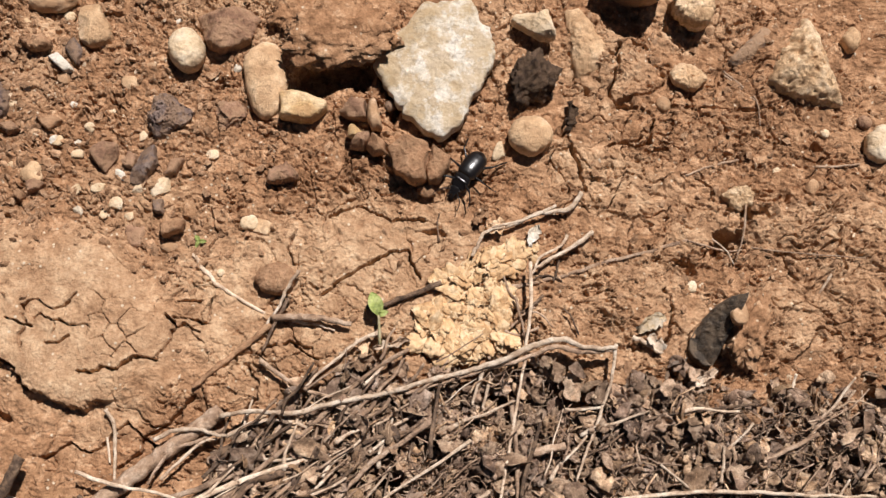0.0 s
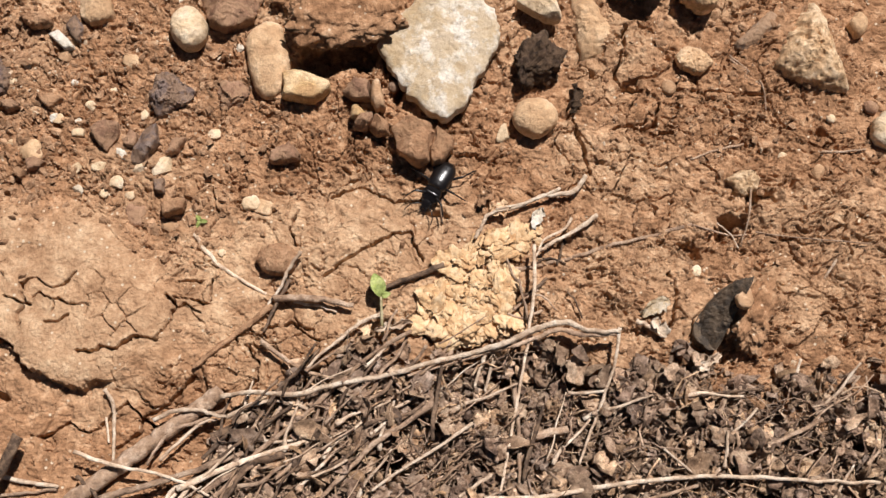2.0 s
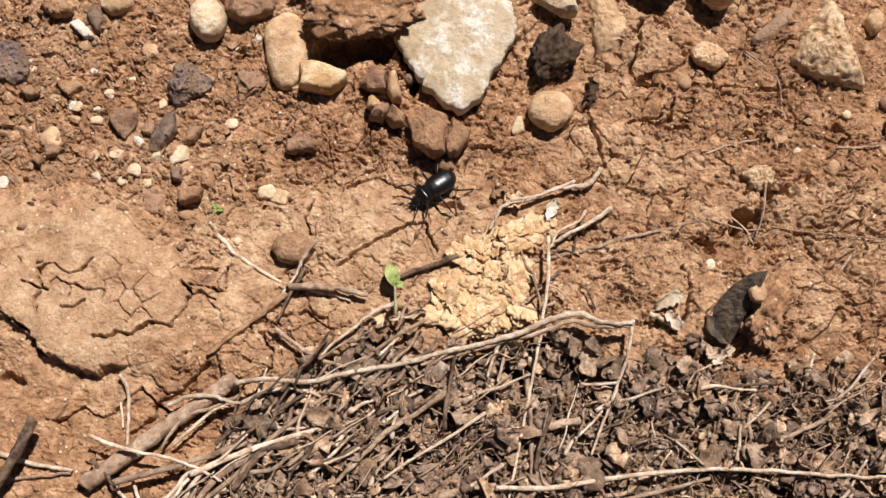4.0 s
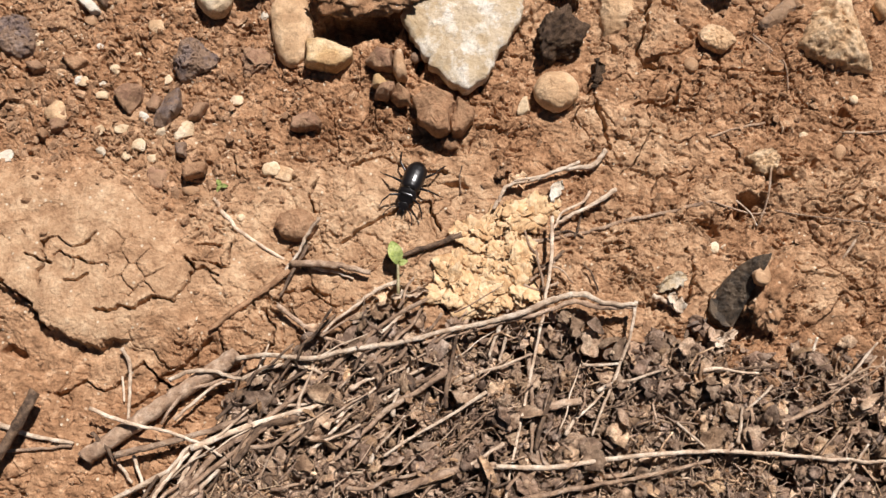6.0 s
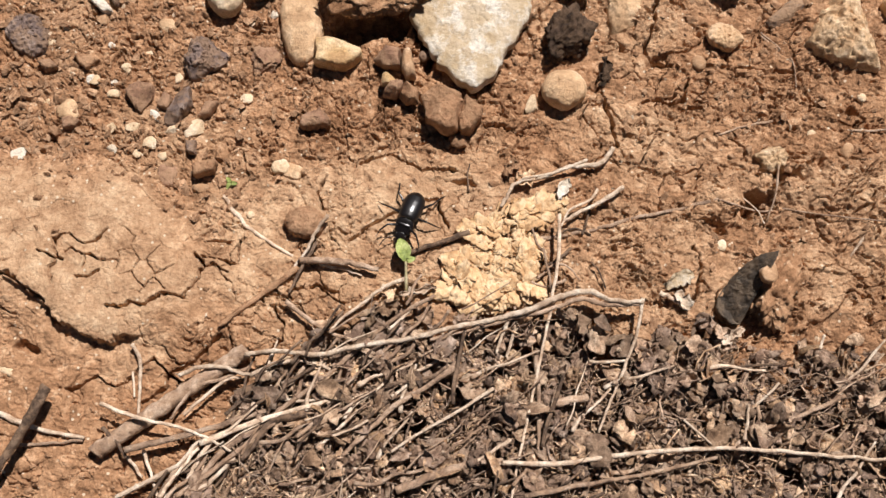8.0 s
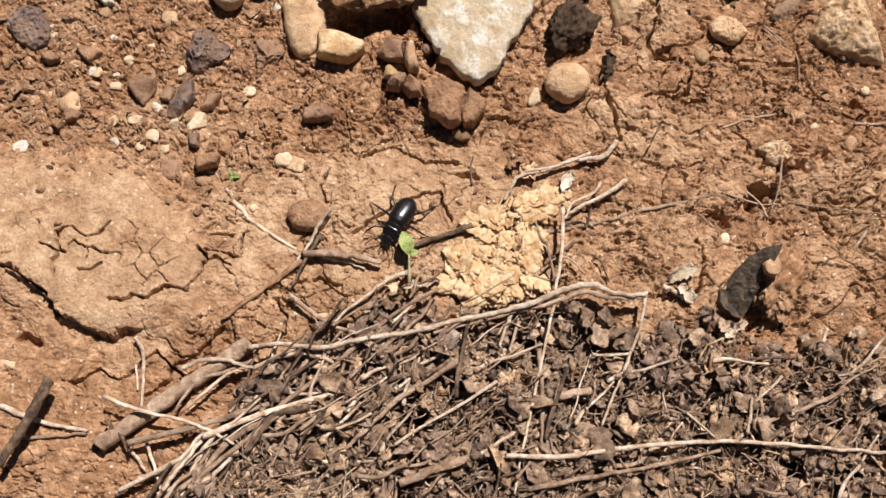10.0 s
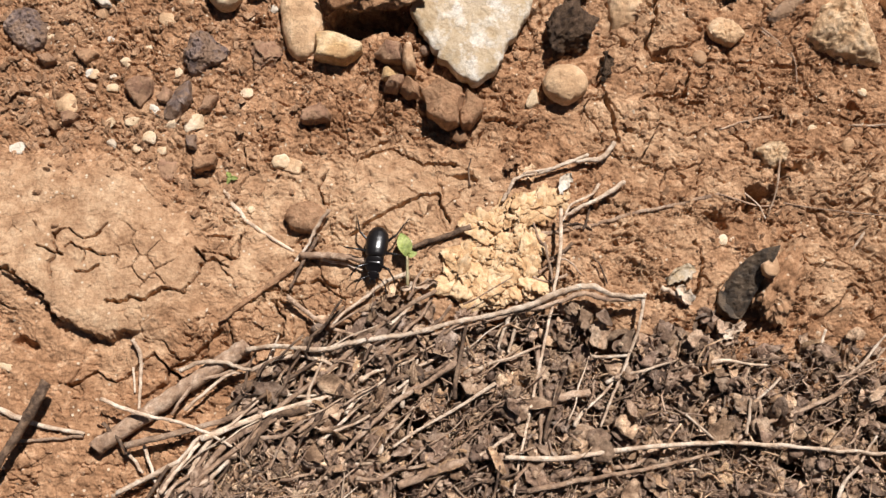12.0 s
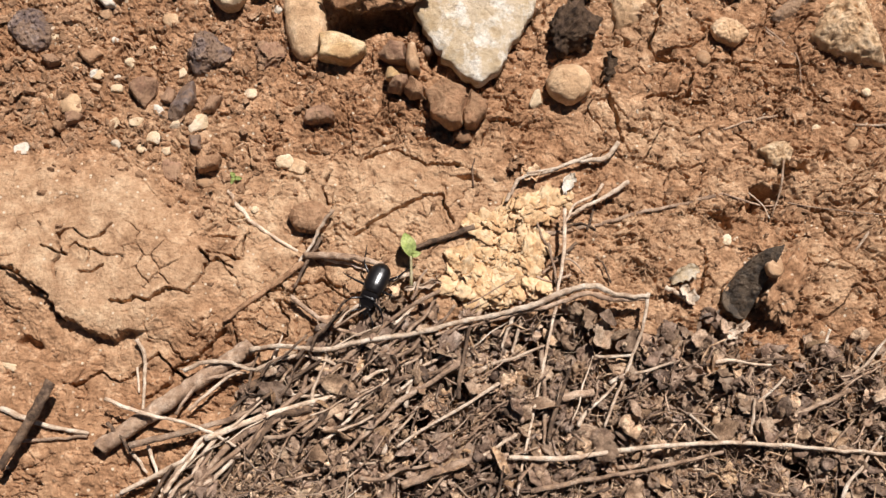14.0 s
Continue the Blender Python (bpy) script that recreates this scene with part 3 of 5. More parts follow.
shaped("limestone_slab", 0.0150, 0.1080, [(-157, 27.2), (-126, 31.0), (-113, 32.6), (-66, 32.1), (-28, 21.4), (6, 27.4), (29, 29.5), (90, 32.0), (139, 25.0)], 0.009, CHALK,
       "flat chalky white limestone slab with a ragged edge", sink=-0.12, boxy=7, corner=30, ragged=0.06, rough=0.02, grit=0.022, slope=(0, -0.05))
shaped("pebble", -0.1014, 0.1194, [(-171, 8.9), (-140, 8.6), (-88, 10.6), (-35, 9.4), (11, 8.6), (49, 9.8), (106, 11.6), (157, 10.0)], 0.017, CREAM, "rounded cream pebble resting on crumbly soil", "pebble", sink=0.22, boxy=2.4, corner=7, ragged=0.02, grit=0.008, slope=(0, -0.12))
shaped("stone", -0.1453, 0.1345, [(-176, 7.1), (-124, 9.1), (-77, 10.1), (-14, 10.2), (25, 6.6), (81, 10.7), (127, 11.4)], 0.012, SANDY, "squarish sandy tan stone half sunk in soil", boxy=4, corner=14, facets=3, keep=0.75)
stone("pebble", -0.1646, 0.1485, 0.0225, 0.0140, 0.014, 0, TAN, "rounded tan pebble with a dark underside", "pebble", rough=0.08, sink=0.2)
stone("pebble", -0.1769, 0.1386, 0.0060, 0.0050, 0.004, 0, CREAM, "small pale pebble on the soil", "pebble", level=3, facets=4)
stone("pebble", -0.1573, 0.1407, 0.0055, 0.0055, 0.005, 0, CREAM, "small round cream pebble on the soil", "pebble", level=3)
shaped("clod", -0.1712, 0.1261, [(-130, 4.3), (-79, 3.7), (39, 5.1), (83, 3.4), (127, 5.4)], 0.009, CLOD, "crumbly brown earth clod with a pale top", "clod", sink=0.05, boxy=3, ragged=0.12, rough=0.14, grit=0.06)
shaped("stone_chip", -0.1596, 0.1166, [(-135, 2.3), (-90, 4.6), (34, 2.9), (45, 2.3), (117, 5.9)], 0.005, LIMESTONE, "small white stone chip with sharp edges", sink=0.0, boxy=5, corner=24, ragged=0.03, slope=(0, -0.12))
shaped("stone_chip", -0.1539, 0.1225, [(-149, 3.2), (-135, 3.9), (-14, 3.7), (34, 3.5), (124, 5.5), (166, 4.1)], 0.007, GREY, "grey slate chip leaning on a white chip", sink=0.1, boxy=4, corner=24, facets=3)
shaped("stone", -0.0826, 0.1310, [(-162, 12.4), (-126, 12.6), (-69, 10.9), (-25, 12.0), (53, 13.3), (100, 9.6)], 0.016, BROWN, "angular dark reddish-brown stone with flat breaks", sink=0.15, boxy=3.4, corner=20, facets=5, rough=0.09, grit=0.03)
shaped("cobble", -0.0653, 0.1048, [(-162, 10.4), (-120, 16.5), (-85, 19.5), (-50, 17.5), (-16, 10.6), (15, 9.9), (69, 18.9), (100, 19.5), (138, 16.1), (180, 10.7)], 0.015, SANDY, "long smooth brownish cobble half buried in soil", sink=0.36, boxy=2.6, corner=12, rough=0.06, ragged=0.02, grit=0.008)
shaped("pebble", -0.0491, 0.0903, [(-102, 7.0), (-53, 9.0), (-14, 11.8), (68, 6.0), (99, 8.0), (180, 9.6)], 0.012, OCHRE, "blocky ochre pebble with a sunlit top", "pebble", sink=0.05, boxy=5, corner=24, facets=2, keep=0.85, rough=0.03, slope=(0, -0.12))
stone("clod", -0.0296, 0.1209, 0.0575, 0.0338, 0.017, 4, SOIL, "large crumbly soil clod overhanging a dark hollow", "clod", rough=0.28, grit=0.13, level=5, sink=0.05, tilt=(6, 0))
stone("clod", -0.0521, 0.1370, 0.0275, 0.0200, 0.014, 30, SOIL, "crumbly brown clod behind a long cobble", "clod", rough=0.25, grit=0.13, level=5, sink=0.3)
stone("clod", -0.0051, 0.1187, 0.0150, 0.0225, 0.014, 10, SOIL, "crumbly brown clod wedged beside a white slab", "clod", rough=0.2, grit=0.14, sink=0.4)
shaped("stone", -0.1101, 0.0889, [(-153, 9.7), (-60, 7.9), (-45, 9.2), (52, 8.2), (108, 10.8), (171, 8.2)], 0.013, GREY, "rough pitted purple-grey stone on soil", sink=0.3, boxy=3, corner=16, facets=4, rough=0.12, grit=0.07, pits=0.0012)
stone("stone", -0.0820, 0.0898, 0.0145, 0.0175, 0.012, -20, BROWN, "broken brown stone with a shaded hollow side", facets=6, rough=0.3, grit=0.14, sink=0.25)
shaped("clod", -0.1378, 0.0708, [(-150, 5.2), (-135, 5.7), (-32, 5.3), (0, 5.8), (83, 5.9), (129, 6.2)], 0.008, BROWN, "purplish-brown earth clod with flat faces", "clod", sink=0.25, boxy=5, corner=20, facets=2, keep=0.75)
shaped("clod", -0.1264, 0.0682, [(-146, 3.9), (-104, 3.7), (-23, 3.0), (79, 3.7), (135, 3.1)], 0.007, BROWN, "small brown earth clod", "clod", sink=0.2, boxy=4, corner=16, facets=3)
shaped("stone", -0.1201, 0.0645, [(-162, 7.9), (-99, 8.4), (-31, 4.5), (7, 6.3), (113, 6.7), (156, 4.4)], 0.010, GREY, "dark grey angular stone among pale grit", sink=0.15, boxy=3.4, corner=22, facets=3, slope=(0.3, -0.05))
shaped("clod", -0.1067, 0.0644, [(-79, 3.5), (-30, 2.3), (90, 3.6), (159, 2.4)], 0.008, BROWN, "thin dark brown sliver of earth", "clod", sink=0.15, boxy=3, corner=16, slope=(0, -0.05))
shaped("clod", -0.0583, 0.0592, [(-172, 6.4), (-81, 4.2), (-14, 6.9), (45, 5.7), (104, 5.0), (121, 5.0)], 0.010, BROWN, "lone brown earth clod on smooth soil", "clod", sink=0.1, boxy=3, ragged=0.08, rough=0.12, grit=0.05, facets=3, slope=(0, -0.12))
shaped("clod", -0.0241, 0.0874, [(-129, 5.3), (-97, 4.7), (-6, 5.6), (76, 5.0), (135, 5.4)], 0.011, BROWN, "brown clod in a loose heap", "clod", sink=0.0, boxy=4, corner=16, facets=3, slope=(0, -0.12))
shaped("stone", -0.0157, 0.0839, [(-158, 3.8), (-90, 6.9), (8, 2.7), (13, 2.7), (124, 7.2), (174, 3.1)], 0.012, TAN, "upright tan stone in a heap of clods", sink=0.0, boxy=3, corner=14, slope=(0, -0.12))
stone("pebble", -0.0246, 0.0768, 0.0070, 0.0070, 0.008, 0, OCHRE, "small ochre pebble sitting on clods", "pebble", level=3, facets=3, sink=-0.5)
shaped("clod", -0.0221, 0.0727, [(-98, 4.5), (-31, 3.4), (0, 4.1), (101, 4.4), (148, 3.0)], 0.011, BROWN, "brown clod with a deep shadow below", "clod", sink=0.0, boxy=3, facets=3, corner=14, slope=(0, -0.12))
shaped("clod", -0.0153, 0.0697, [(-143, 4.2), (-81, 4.4), (0, 4.3), (50, 3.7), (157, 4.0)], 0.011, CLOD, "brown clod at the foot of a heap", "clod", sink=0.0, boxy=3, facets=3, corner=14)
stone("pebble", -0.0085, 0.0897, 0.0050, 0.0055, 0.006, 0, GREY, "small grey pebble beside a white slab", "pebble", level=3, sink=0.0)
shaped("clod", 0.0006, 0.0631, [(-166, 8.9), (-131, 9.6), (-90, 12.1), (-12, 8.9), (16, 9.5), (72, 10.8), (124, 10.8)], 0.014, CLOD, "large smooth brown clod split by a crack", "clod", sink=0.05, boxy=4, corner=18, rough=0.06, grit=0.03, facets=3, keep=0.72, slope=(0, -0.12))
shaped("clod", 0.0118, 0.0592, [(-172, 5.2), (-90, 8.2), (-36, 5.2), (-11, 5.6), (53, 6.9), (160, 4.6)], 0.012, CLOD, "brown clod half that leans on its other half", "clod", sink=0.05, boxy=4, corner=18, rough=0.06, grit=0.03, facets=2, keep=0.72, slope=(0, -0.05))
stone("clod", 0.0069, 0.0493, 0.0085, 0.0075, 0.008, 0, CLOD, "small brown clod under a larger one", "clod", facets=5, rough=0.1, sink=0.2, level=3)
stone("clod", 0.0589, 0.1000, 0.0245, 0.0290, 0.026, 5, DARK, "almost black crumbly lump of burnt earth", "clod", facets=8, rough=0.22, grit=0.07, sink=0.1, level=5)
shaped("stone", 0.0608, 0.1266, [(-123, 5.2), (-90, 7.6), (0, 8.2), (15, 7.0), (101, 6.2), (146, 10.6)], 0.013, CREAM, "angular cream stone propped on a dark lump", sink=-0.1, boxy=4, corner=24, facets=4, keep=0.7, slope=(0, -0.12))
shaped("pebble", 0.0549, 0.0724, [(-141, 10.0), (-113, 9.5), (-63, 9.3), (-37, 10.3), (14, 10.2), (51, 10.1), (96, 9.2), (144, 9.8), (180, 10.9)], 0.015, SANDY, "smooth tan pebble lying on soil", "pebble", sink=0.2, boxy=2.5, corner=9, rough=0.05, ragged=0.015, grit=0.006)
stone("stone_chip", 0.0409, 0.0661, 0.0060, 0.0105, 0.006, -18, CREAM, "pinkish stone chip beside a beetle's track", facets=7, rough=0.08, sink=0.15, level=3)
shaped("stone", 0.0839, 0.1172, [(-177, 7.9), (-90, 17.2), (-53, 15.0), (-14, 12.5), (28, 9.1), (111, 19.8)], 0.017, SANDY, "smooth tan stone almost covered by soil", sink=0.74, boxy=2, corner=8, rough=0.1, grit=0.03)
stone("rock", 0.1078, 0.1458, 0.0338, 0.0262, 0.055, 0, TAN, "pale rounded rock casting a deep shadow", "rock", facets=2, rough=0.09, sink=0.1)
shaped("stone", 0.1348, 0.1326, [(-124, 9.3), (-83, 10.4), (-13, 9.2), (22, 10.7), (86, 8.9), (158, 10.7), (180, 9.8)], 0.016, PITTED, "rough tan stone with a dark gap beneath", sink=-0.05, boxy=3, corner=10, ragged=0.07, rough=0.1, grit=0.04)
shaped("stone", 0.1306, 0.1001, [(-158, 7.3), (-117, 5.7), (-58, 6.8), (36, 6.4), (76, 5.8), (135, 7.4)], 0.008, SANDY, "flat tan stone with a hollow top", sink=0.05, boxy=4, corner=10, rough=0.08, grit=0.04, pits=0.0015)
shaped("slate", 0.1625, 0.1140, [(-96, 9.2), (-45, 4.6), (-16, 7.6), (63, 12.8), (132, 3.9), (180, 11.5)], 0.010, SLATE, "grey slate sliver half buried in soil", sink=0.55, boxy=2.4, corner=20, facets=3)
shaped("stone", 0.1849, 0.1029, [(-118, 15.7), (-97, 17.7), (12, 11.7), (63, 23.9), (132, 16.7), (146, 14.4), (159, 14.8)], 0.026, PITTED, "big pointed pale stone sunk in earth", sink=0.66, boxy=2, corner=16, ragged=0.05, rough=0.08, grit=0.045, pits=0.0022)
shaped("pebble", 0.2082, 0.1147, [(-157, 4.6), (-68, 5.4), (-16, 4.0), (39, 5.2), (139, 4.2)], 0.010, SANDY, "egg-shaped tan pebble on dry soil", "pebble", sink=0.1, boxy=2.4, corner=7)
stone("pebble", 0.1180, 0.0873, 0.0070, 0.0075, 0.007, 0, TAN, "small tan pebble in a mud crack", "pebble", level=3, sink=0.2)
shaped("pebble", 0.2156, 0.0638, [(-120, 8.8), (-56, 7.9), (-9, 6.3), (51, 9.5), (124, 7.1), (174, 6.9)], 0.012, CREAM, "pale yellow pebble half sunk in soil", "pebble", sink=0.2, boxy=2.6, corner=9)
stone("pebble", 0.2108, 0.0754, 0.0070, 0.0070, 0.007, 0, BROWN, "small round brown pebble", "pebble", level=3, sink=0.2)
stone("pebble", 0.1923, 0.0710, 0.0045, 0.0045, 0.004, 0, CREAM, "tiny pale pebble on dry soil", "pebble", level=3)
shaped("stone", 0.1487, 0.0414, [(-144, 5.9), (-74, 5.4), (-31, 5.9), (31, 6.6), (97, 5.1), (135, 5.9)], 0.009, PITTED, "knobbly pale pink stone in crumbly earth", sink=0.35, boxy=3, rough=0.14, grit=0.07, ragged=0.1, pits=0.0015)
shaped("stone", 0.1306, -0.0203, [(-140, 14.0), (-98, 15.0), (-26, 5.0), (103, 11.5), (130, 7.7), (146, 7.4), (180, 11.0)], 0.010, WEDGE, "dark greenish-grey wedge of stone in crumbly soil", sink=0.0, boxy=4, corner=20, rough=0.06, grit=0.05, slope=(0.95, 0.35))
stone("pebble", 0.1386, -0.0150, 0.0085, 0.0100, 0.008, -15, TAN, "ochre pebble against a dark stone", "pebble", level=3, facets=3, sink=-2.0)
shaped("pebble", -0.0612, 0.0111, [(-144, 8.1), (-90, 7.1), (-39, 8.5), (9, 8.7), (56, 7.8), (103, 7.2), (153, 8.7)], 0.013, CLOD, "blunt matt brown pebble near dry twigs", "pebble", sink=0.38, boxy=2.6, corner=9, grit=0.03)
shaped("stone_chip", -0.0732, 0.0378, [(-153, 4.4), (-90, 3.4), (-20, 4.0), (40, 3.8), (100, 3.2), (160, 4.2)], 0.004, CREAM, "flat round pale stone chip in crusted mud", sink=0.05, boxy=3, corner=8)
shaped("clod", -0.0685, 0.0362, [(-153, 4.5), (-108, 3.6), (-18, 4.6), (73, 3.2), (117, 4.4)], 0.004, SANDY, "flat plate of dried mud", "clod", sink=0.3, boxy=4, corner=8)
shaped("clod", -0.1067, 0.0353, [(-171, 4.9), (-72, 2.9), (-11, 4.9), (100, 2.8)], 0.009, CLOD, "brown mud clod with a shaded edge", "clod", sink=0.0, boxy=4, corner=18, slope=(0, -0.12))
stone("stone_chip", -0.1084, 0.0267, 0.0080, 0.0055, 0.005, 10, TAN, "tan stone chip on dry soil", facets=6, level=3, sink=0.2)
stone("clod", -0.1232, 0.0331, 0.0090, 0.0115, 0.006, 10, BROWN, "flat reddish-brown clod on dry soil", "clod", facets=8, level=3, sink=0.4)
shaped("stone", -0.1920, 0.1007, [(-153, 8.9), (-117, 9.6), (-60, 11.1), (-6, 9.7), (42, 9.0), (103, 10.6), (150, 10.7)], 0.011, GREY, "rough purple-grey stone set in crumbly soil", sink=0.48, boxy=3, rough=0.1, grit=0.06, pits=0.001)
for px, py, w, h, mat in ((-0.1126, 0.0548, 44, 32, CREAM), (-0.1225, 0.0551, 26, 22, CREAM), (-0.1311, 0.0613, 18, 30, LIMESTONE), (-0.1324, 0.0483, 24, 28, CREAM),
                          (-0.1262, 0.0420, 18, 18, CREAM), (-0.1405, 0.0555, 28, 18, CREAM), (-0.1506, 0.0720, 22, 24, CREAM), (-0.1534, 0.0965, 14, 14, LIMESTONE),
                          (-0.1808, 0.0977, 20, 17, CREAM), (-0.1617, 0.0795, 20, 17, LIMESTONE), (-0.1214, 0.0805, 25, 18, CREAM), (-0.1189, 0.1135, 27, 19, TAN),
                          (-0.0791, 0.1124, 16, 17, LIMESTONE), (-0.0860, 0.0153, 15, 15, CREAM), (-0.1065, 0.1371, 18, 12, LIMESTONE), (-0.1006, 0.0861, 15, 12, LIMESTONE)):
    stone("pebble", px, py, w * 0.25e-3, h * 0.25e-3, 0.2e-3 * min(w, h), w * 7 % 90, mat, "small pale pebble among brown crumbs", "pebble", level=3, facets=4, sink=0.2)
for px, py, w, h, mat in ((0.1234, 0.0016, 24, 20, CREAM), (0.1683, 0.0541, 18, 14, CREAM), (0.1834, 0.0455, 30, 22, TAN), (-0.1579, 0.1098, 28, 30, TAN),
                          (0.1810, -0.0953, 40, 30, TAN), (0.0881, -0.0717, 36, 26, CREAM), (-0.0500, -0.0860, 30, 22, CREAM), (-0.0697, -0.0681, 34, 28, FLAKE), (-0.1876, -0.0548, 14, 40, CREAM)):
    stone("stone_chip", px, py, w * 0.25e-3, h * 0.25e-3, 0.17e-3 * min(w, h), w * 11 % 90, mat, "small pale chip bedded in dry soil", "stone", level=3, facets=6, rough=0.08, sink=0.25)

stone("clod", 0.1446, -0.0190, 0.0230, 0.0380, 0.021, -24, SOIL, "brown earth crust banked against a dark stone", "clod", rough=0.3, grit=0.16, level=5, sink=0.35, tilt=(0, 20))

for px, py, w, h, mat in ((-0.1750, 0.1060, 20, 14, CREAM), (-0.1410, 0.1260, 16, 14, LIMESTONE), (-0.1290, 0.1250, 12, 30, SANDY), (-0.1280, 0.1060, 30, 34, SANDY), (-0.1360, 0.0920, 16, 12, CREAM), (-0.1460, 0.0850, 20, 20, CREAM),
                          (-0.0900, 0.0710, 24, 22, CREAM), (-0.1090, 0.0800, 22, 14, LIMESTONE), (-0.1910, 0.0430, 28, 24, LIMESTONE), (-0.1860, 0.0460, 18, 16, CREAM), (-0.1700, 0.0640, 40, 42, SANDY), (-0.1510, 0.0550, 24, 18, CREAM),
                          (-0.1490, 0.0450, 16, 20, LIMESTONE), (-0.1600, 0.0790, 22, 20, CREAM), (-0.1810, 0.0680, 16, 12, CREAM), (-0.1630, 0.0660, 12, 12, LIMESTONE), (-0.1180, 0.0640, 16, 12, CREAM), (-0.1380, 0.0430, 16, 18, CREAM),
                          (-0.1510, 0.0780, 14, 12, LIMESTONE)):
    stone("stone_chip", px, py, w * 0.25e-3, h * 0.25e-3, 0.16e-3 * min(w, h), w * 13 % 90, mat, "small pale chip among brown crumbs", "stone", level=3, facets=6, rough=0.08, sink=0.15)
shaped("clod", -0.1688, 0.0576, [(-162, 3.2), (-79, 3.1), (-34, 3.8), (59, 2.9), (104, 3.4)], 0.007, BROWN, "flat brown plate of earth among crumbs", "clod", sink=0.2, boxy=4, corner=18, facets=2, keep=0.8, slope=(0, -0.12))
shaped("clod", -0.1750, 0.0532, [(-162, 2.2), (-124, 2.1), (-34, 2.6), (45, 2.0), (108, 2.6)], 0.007, CLOD, "small flat brown earth plate", "clod", sink=0.2, boxy=4, corner=18, facets=2, keep=0.8, slope=(0, -0.12))
shaped("clod", -0.1636, 0.0876, [(-149, 3.7), (-127, 3.3), (-50, 3.9), (63, 3.3), (84, 2.7)], 0.007, CLOD, "broad flat brown plate of dried mud", "clod", sink=0.2, boxy=4, corner=18, facets=2, keep=0.8, slope=(0, -0.12))
shaped("clod", -0.1811, 0.0852, [(-141, 2.7), (-72, 2.7), (45, 2.7), (99, 2.6)], 0.007, BROWN, "low brown crust of earth with a shaded edge", "clod", sink=0.2, boxy=4, corner=18, facets=2, keep=0.8, slope=(0, -0.12))
shaped("clod", -0.1132, 0.0459, [(-171, 2.3), (-104, 3.2), (0, 2.2), (90, 3.1)], 0.007, GREY, "small grey-brown lump among grit", "clod", sink=0.2, boxy=4, corner=18, facets=2, keep=0.8, slope=(0, -0.12))


def scatter_crumbs():
    """Loose crumbs of earth and pale grit, thickest on the stony side of the plan."""
    rnd = np.random.RandomState(5)
    base = np.array([(1, 0, 0), (0.2, 1, 0), (-1, 0.1, 0), (-0.1, -1, 0), (0.3, 0.2, 1), (-0.2, 0.1, -1), (0.8, 0.75, 0.4), (-0.7, -0.6, 0.45)])
    faces = [(4, 0, 6), (4, 6, 1), (0, 1, 6), (4, 1, 2), (4, 2, 7), (4, 7, 3), (2, 3, 7), (4, 3, 0), (5, 1, 0), (5, 2, 1), (5, 3, 2), (5, 0, 3)]
    for name, count, lo, hi, material, label in (("soil_crumbs", 15000, 0.0003, 0.0025, CRUMB, "loose crumbs of dry brown soil"),
                                                 ("earth_chips", 2000, 0.0009, 0.0031, CRUMB, "flat chips of dry brown earth"), ("pale_grit", 1000, 0.0003, 0.0013, GRIT, "scattered grains of pale grit")):
        x, y = rnd.uniform(-0.225, 0.225, count * 3), rnd.uniform(-0.13, 0.19, count * 3)
        weight = (0.08 + 0.9 * (1 - step(-0.14, -0.03, x)) * step(0.01, 0.05, y) + 0.12 * step(0.02, 0.12, x)) * (1 - 0.6 * crust_cover(x, y))
        weight = weight * (0.12 if name == "earth_chips" else 1) + (name == "earth_chips") * 0.9 * (1 - step(-0.11, -0.05, x)) * step(0.0, 0.03, y)
        weight = weight * (1 - 0.88 * mound(x, y)) * (1 - 0.2 * litter_cover(x, y)) * (0.4 + 1.2 * step(-0.1, 0.3, fbm(x, y, 40, 3, 55)))
        keep = np.flatnonzero(rnd.rand(count * 3) < weight)[:count]
        x, y = x[keep], y[keep]
        r = lo + (hi - lo) * rnd.rand(len(keep)) ** (2.2 if name == "earth_chips" else 3.5)
        z = height(x, y) + 0.1 * r
        n, nv = len(keep), len(base)
        v = base[None] * rnd.uniform(0.7, 1.25, (n, nv, 1)) * rnd.uniform(0.5, 1.3, (n, 1, 3)) * (1, 1, 0.7)
        turn, lean = rnd.uniform(0, 6.3, (n, 1)), rnd.normal(0, 0.4, (n, 1))
        vx, vz = v[..., 0] * np.cos(lean) - v[..., 2] * np.sin(lean), v[..., 0] * np.sin(lean) + v[..., 2] * np.cos(lean)
        v = np.stack([vx * np.cos(turn) - v[..., 1] * np.sin(turn), vx * np.sin(turn) + v[..., 1] * np.cos(turn), vz], -1)
        v = v * r[:, None, None] + np.stack([x, y, z], 1)[:, None]
        f = np.array(faces)[None] + nv * np.arange(n)[:, None, None]
        tagged(new(name, mesh(name, v.reshape(-1, 3).tolist(), f.reshape(-1, 3).tolist(), material, False)), label, "crumbs", kind="stuff")


scatter_crumbs()


# ---- dry stems and twigs ----
def smooth_path(pts, steps):
    p = [Vector(q) for q in pts]
    p = [p[0] * 2 - p[1]] + p + [p[-1] * 2 - p[-2]]
    out = []
    for a, b, c, d in zip(p, p[1:], p[2:], p[3:]):
        for k in range(steps):
            t = k / steps
            out.append(0.5 * ((2 * b) + (c - a) * t + (2 * a - 5 * b + 4 * c - d) * t * t + (3 * b - a - 3 * c + d) * t ** 3))
    return out + [p[-2]]


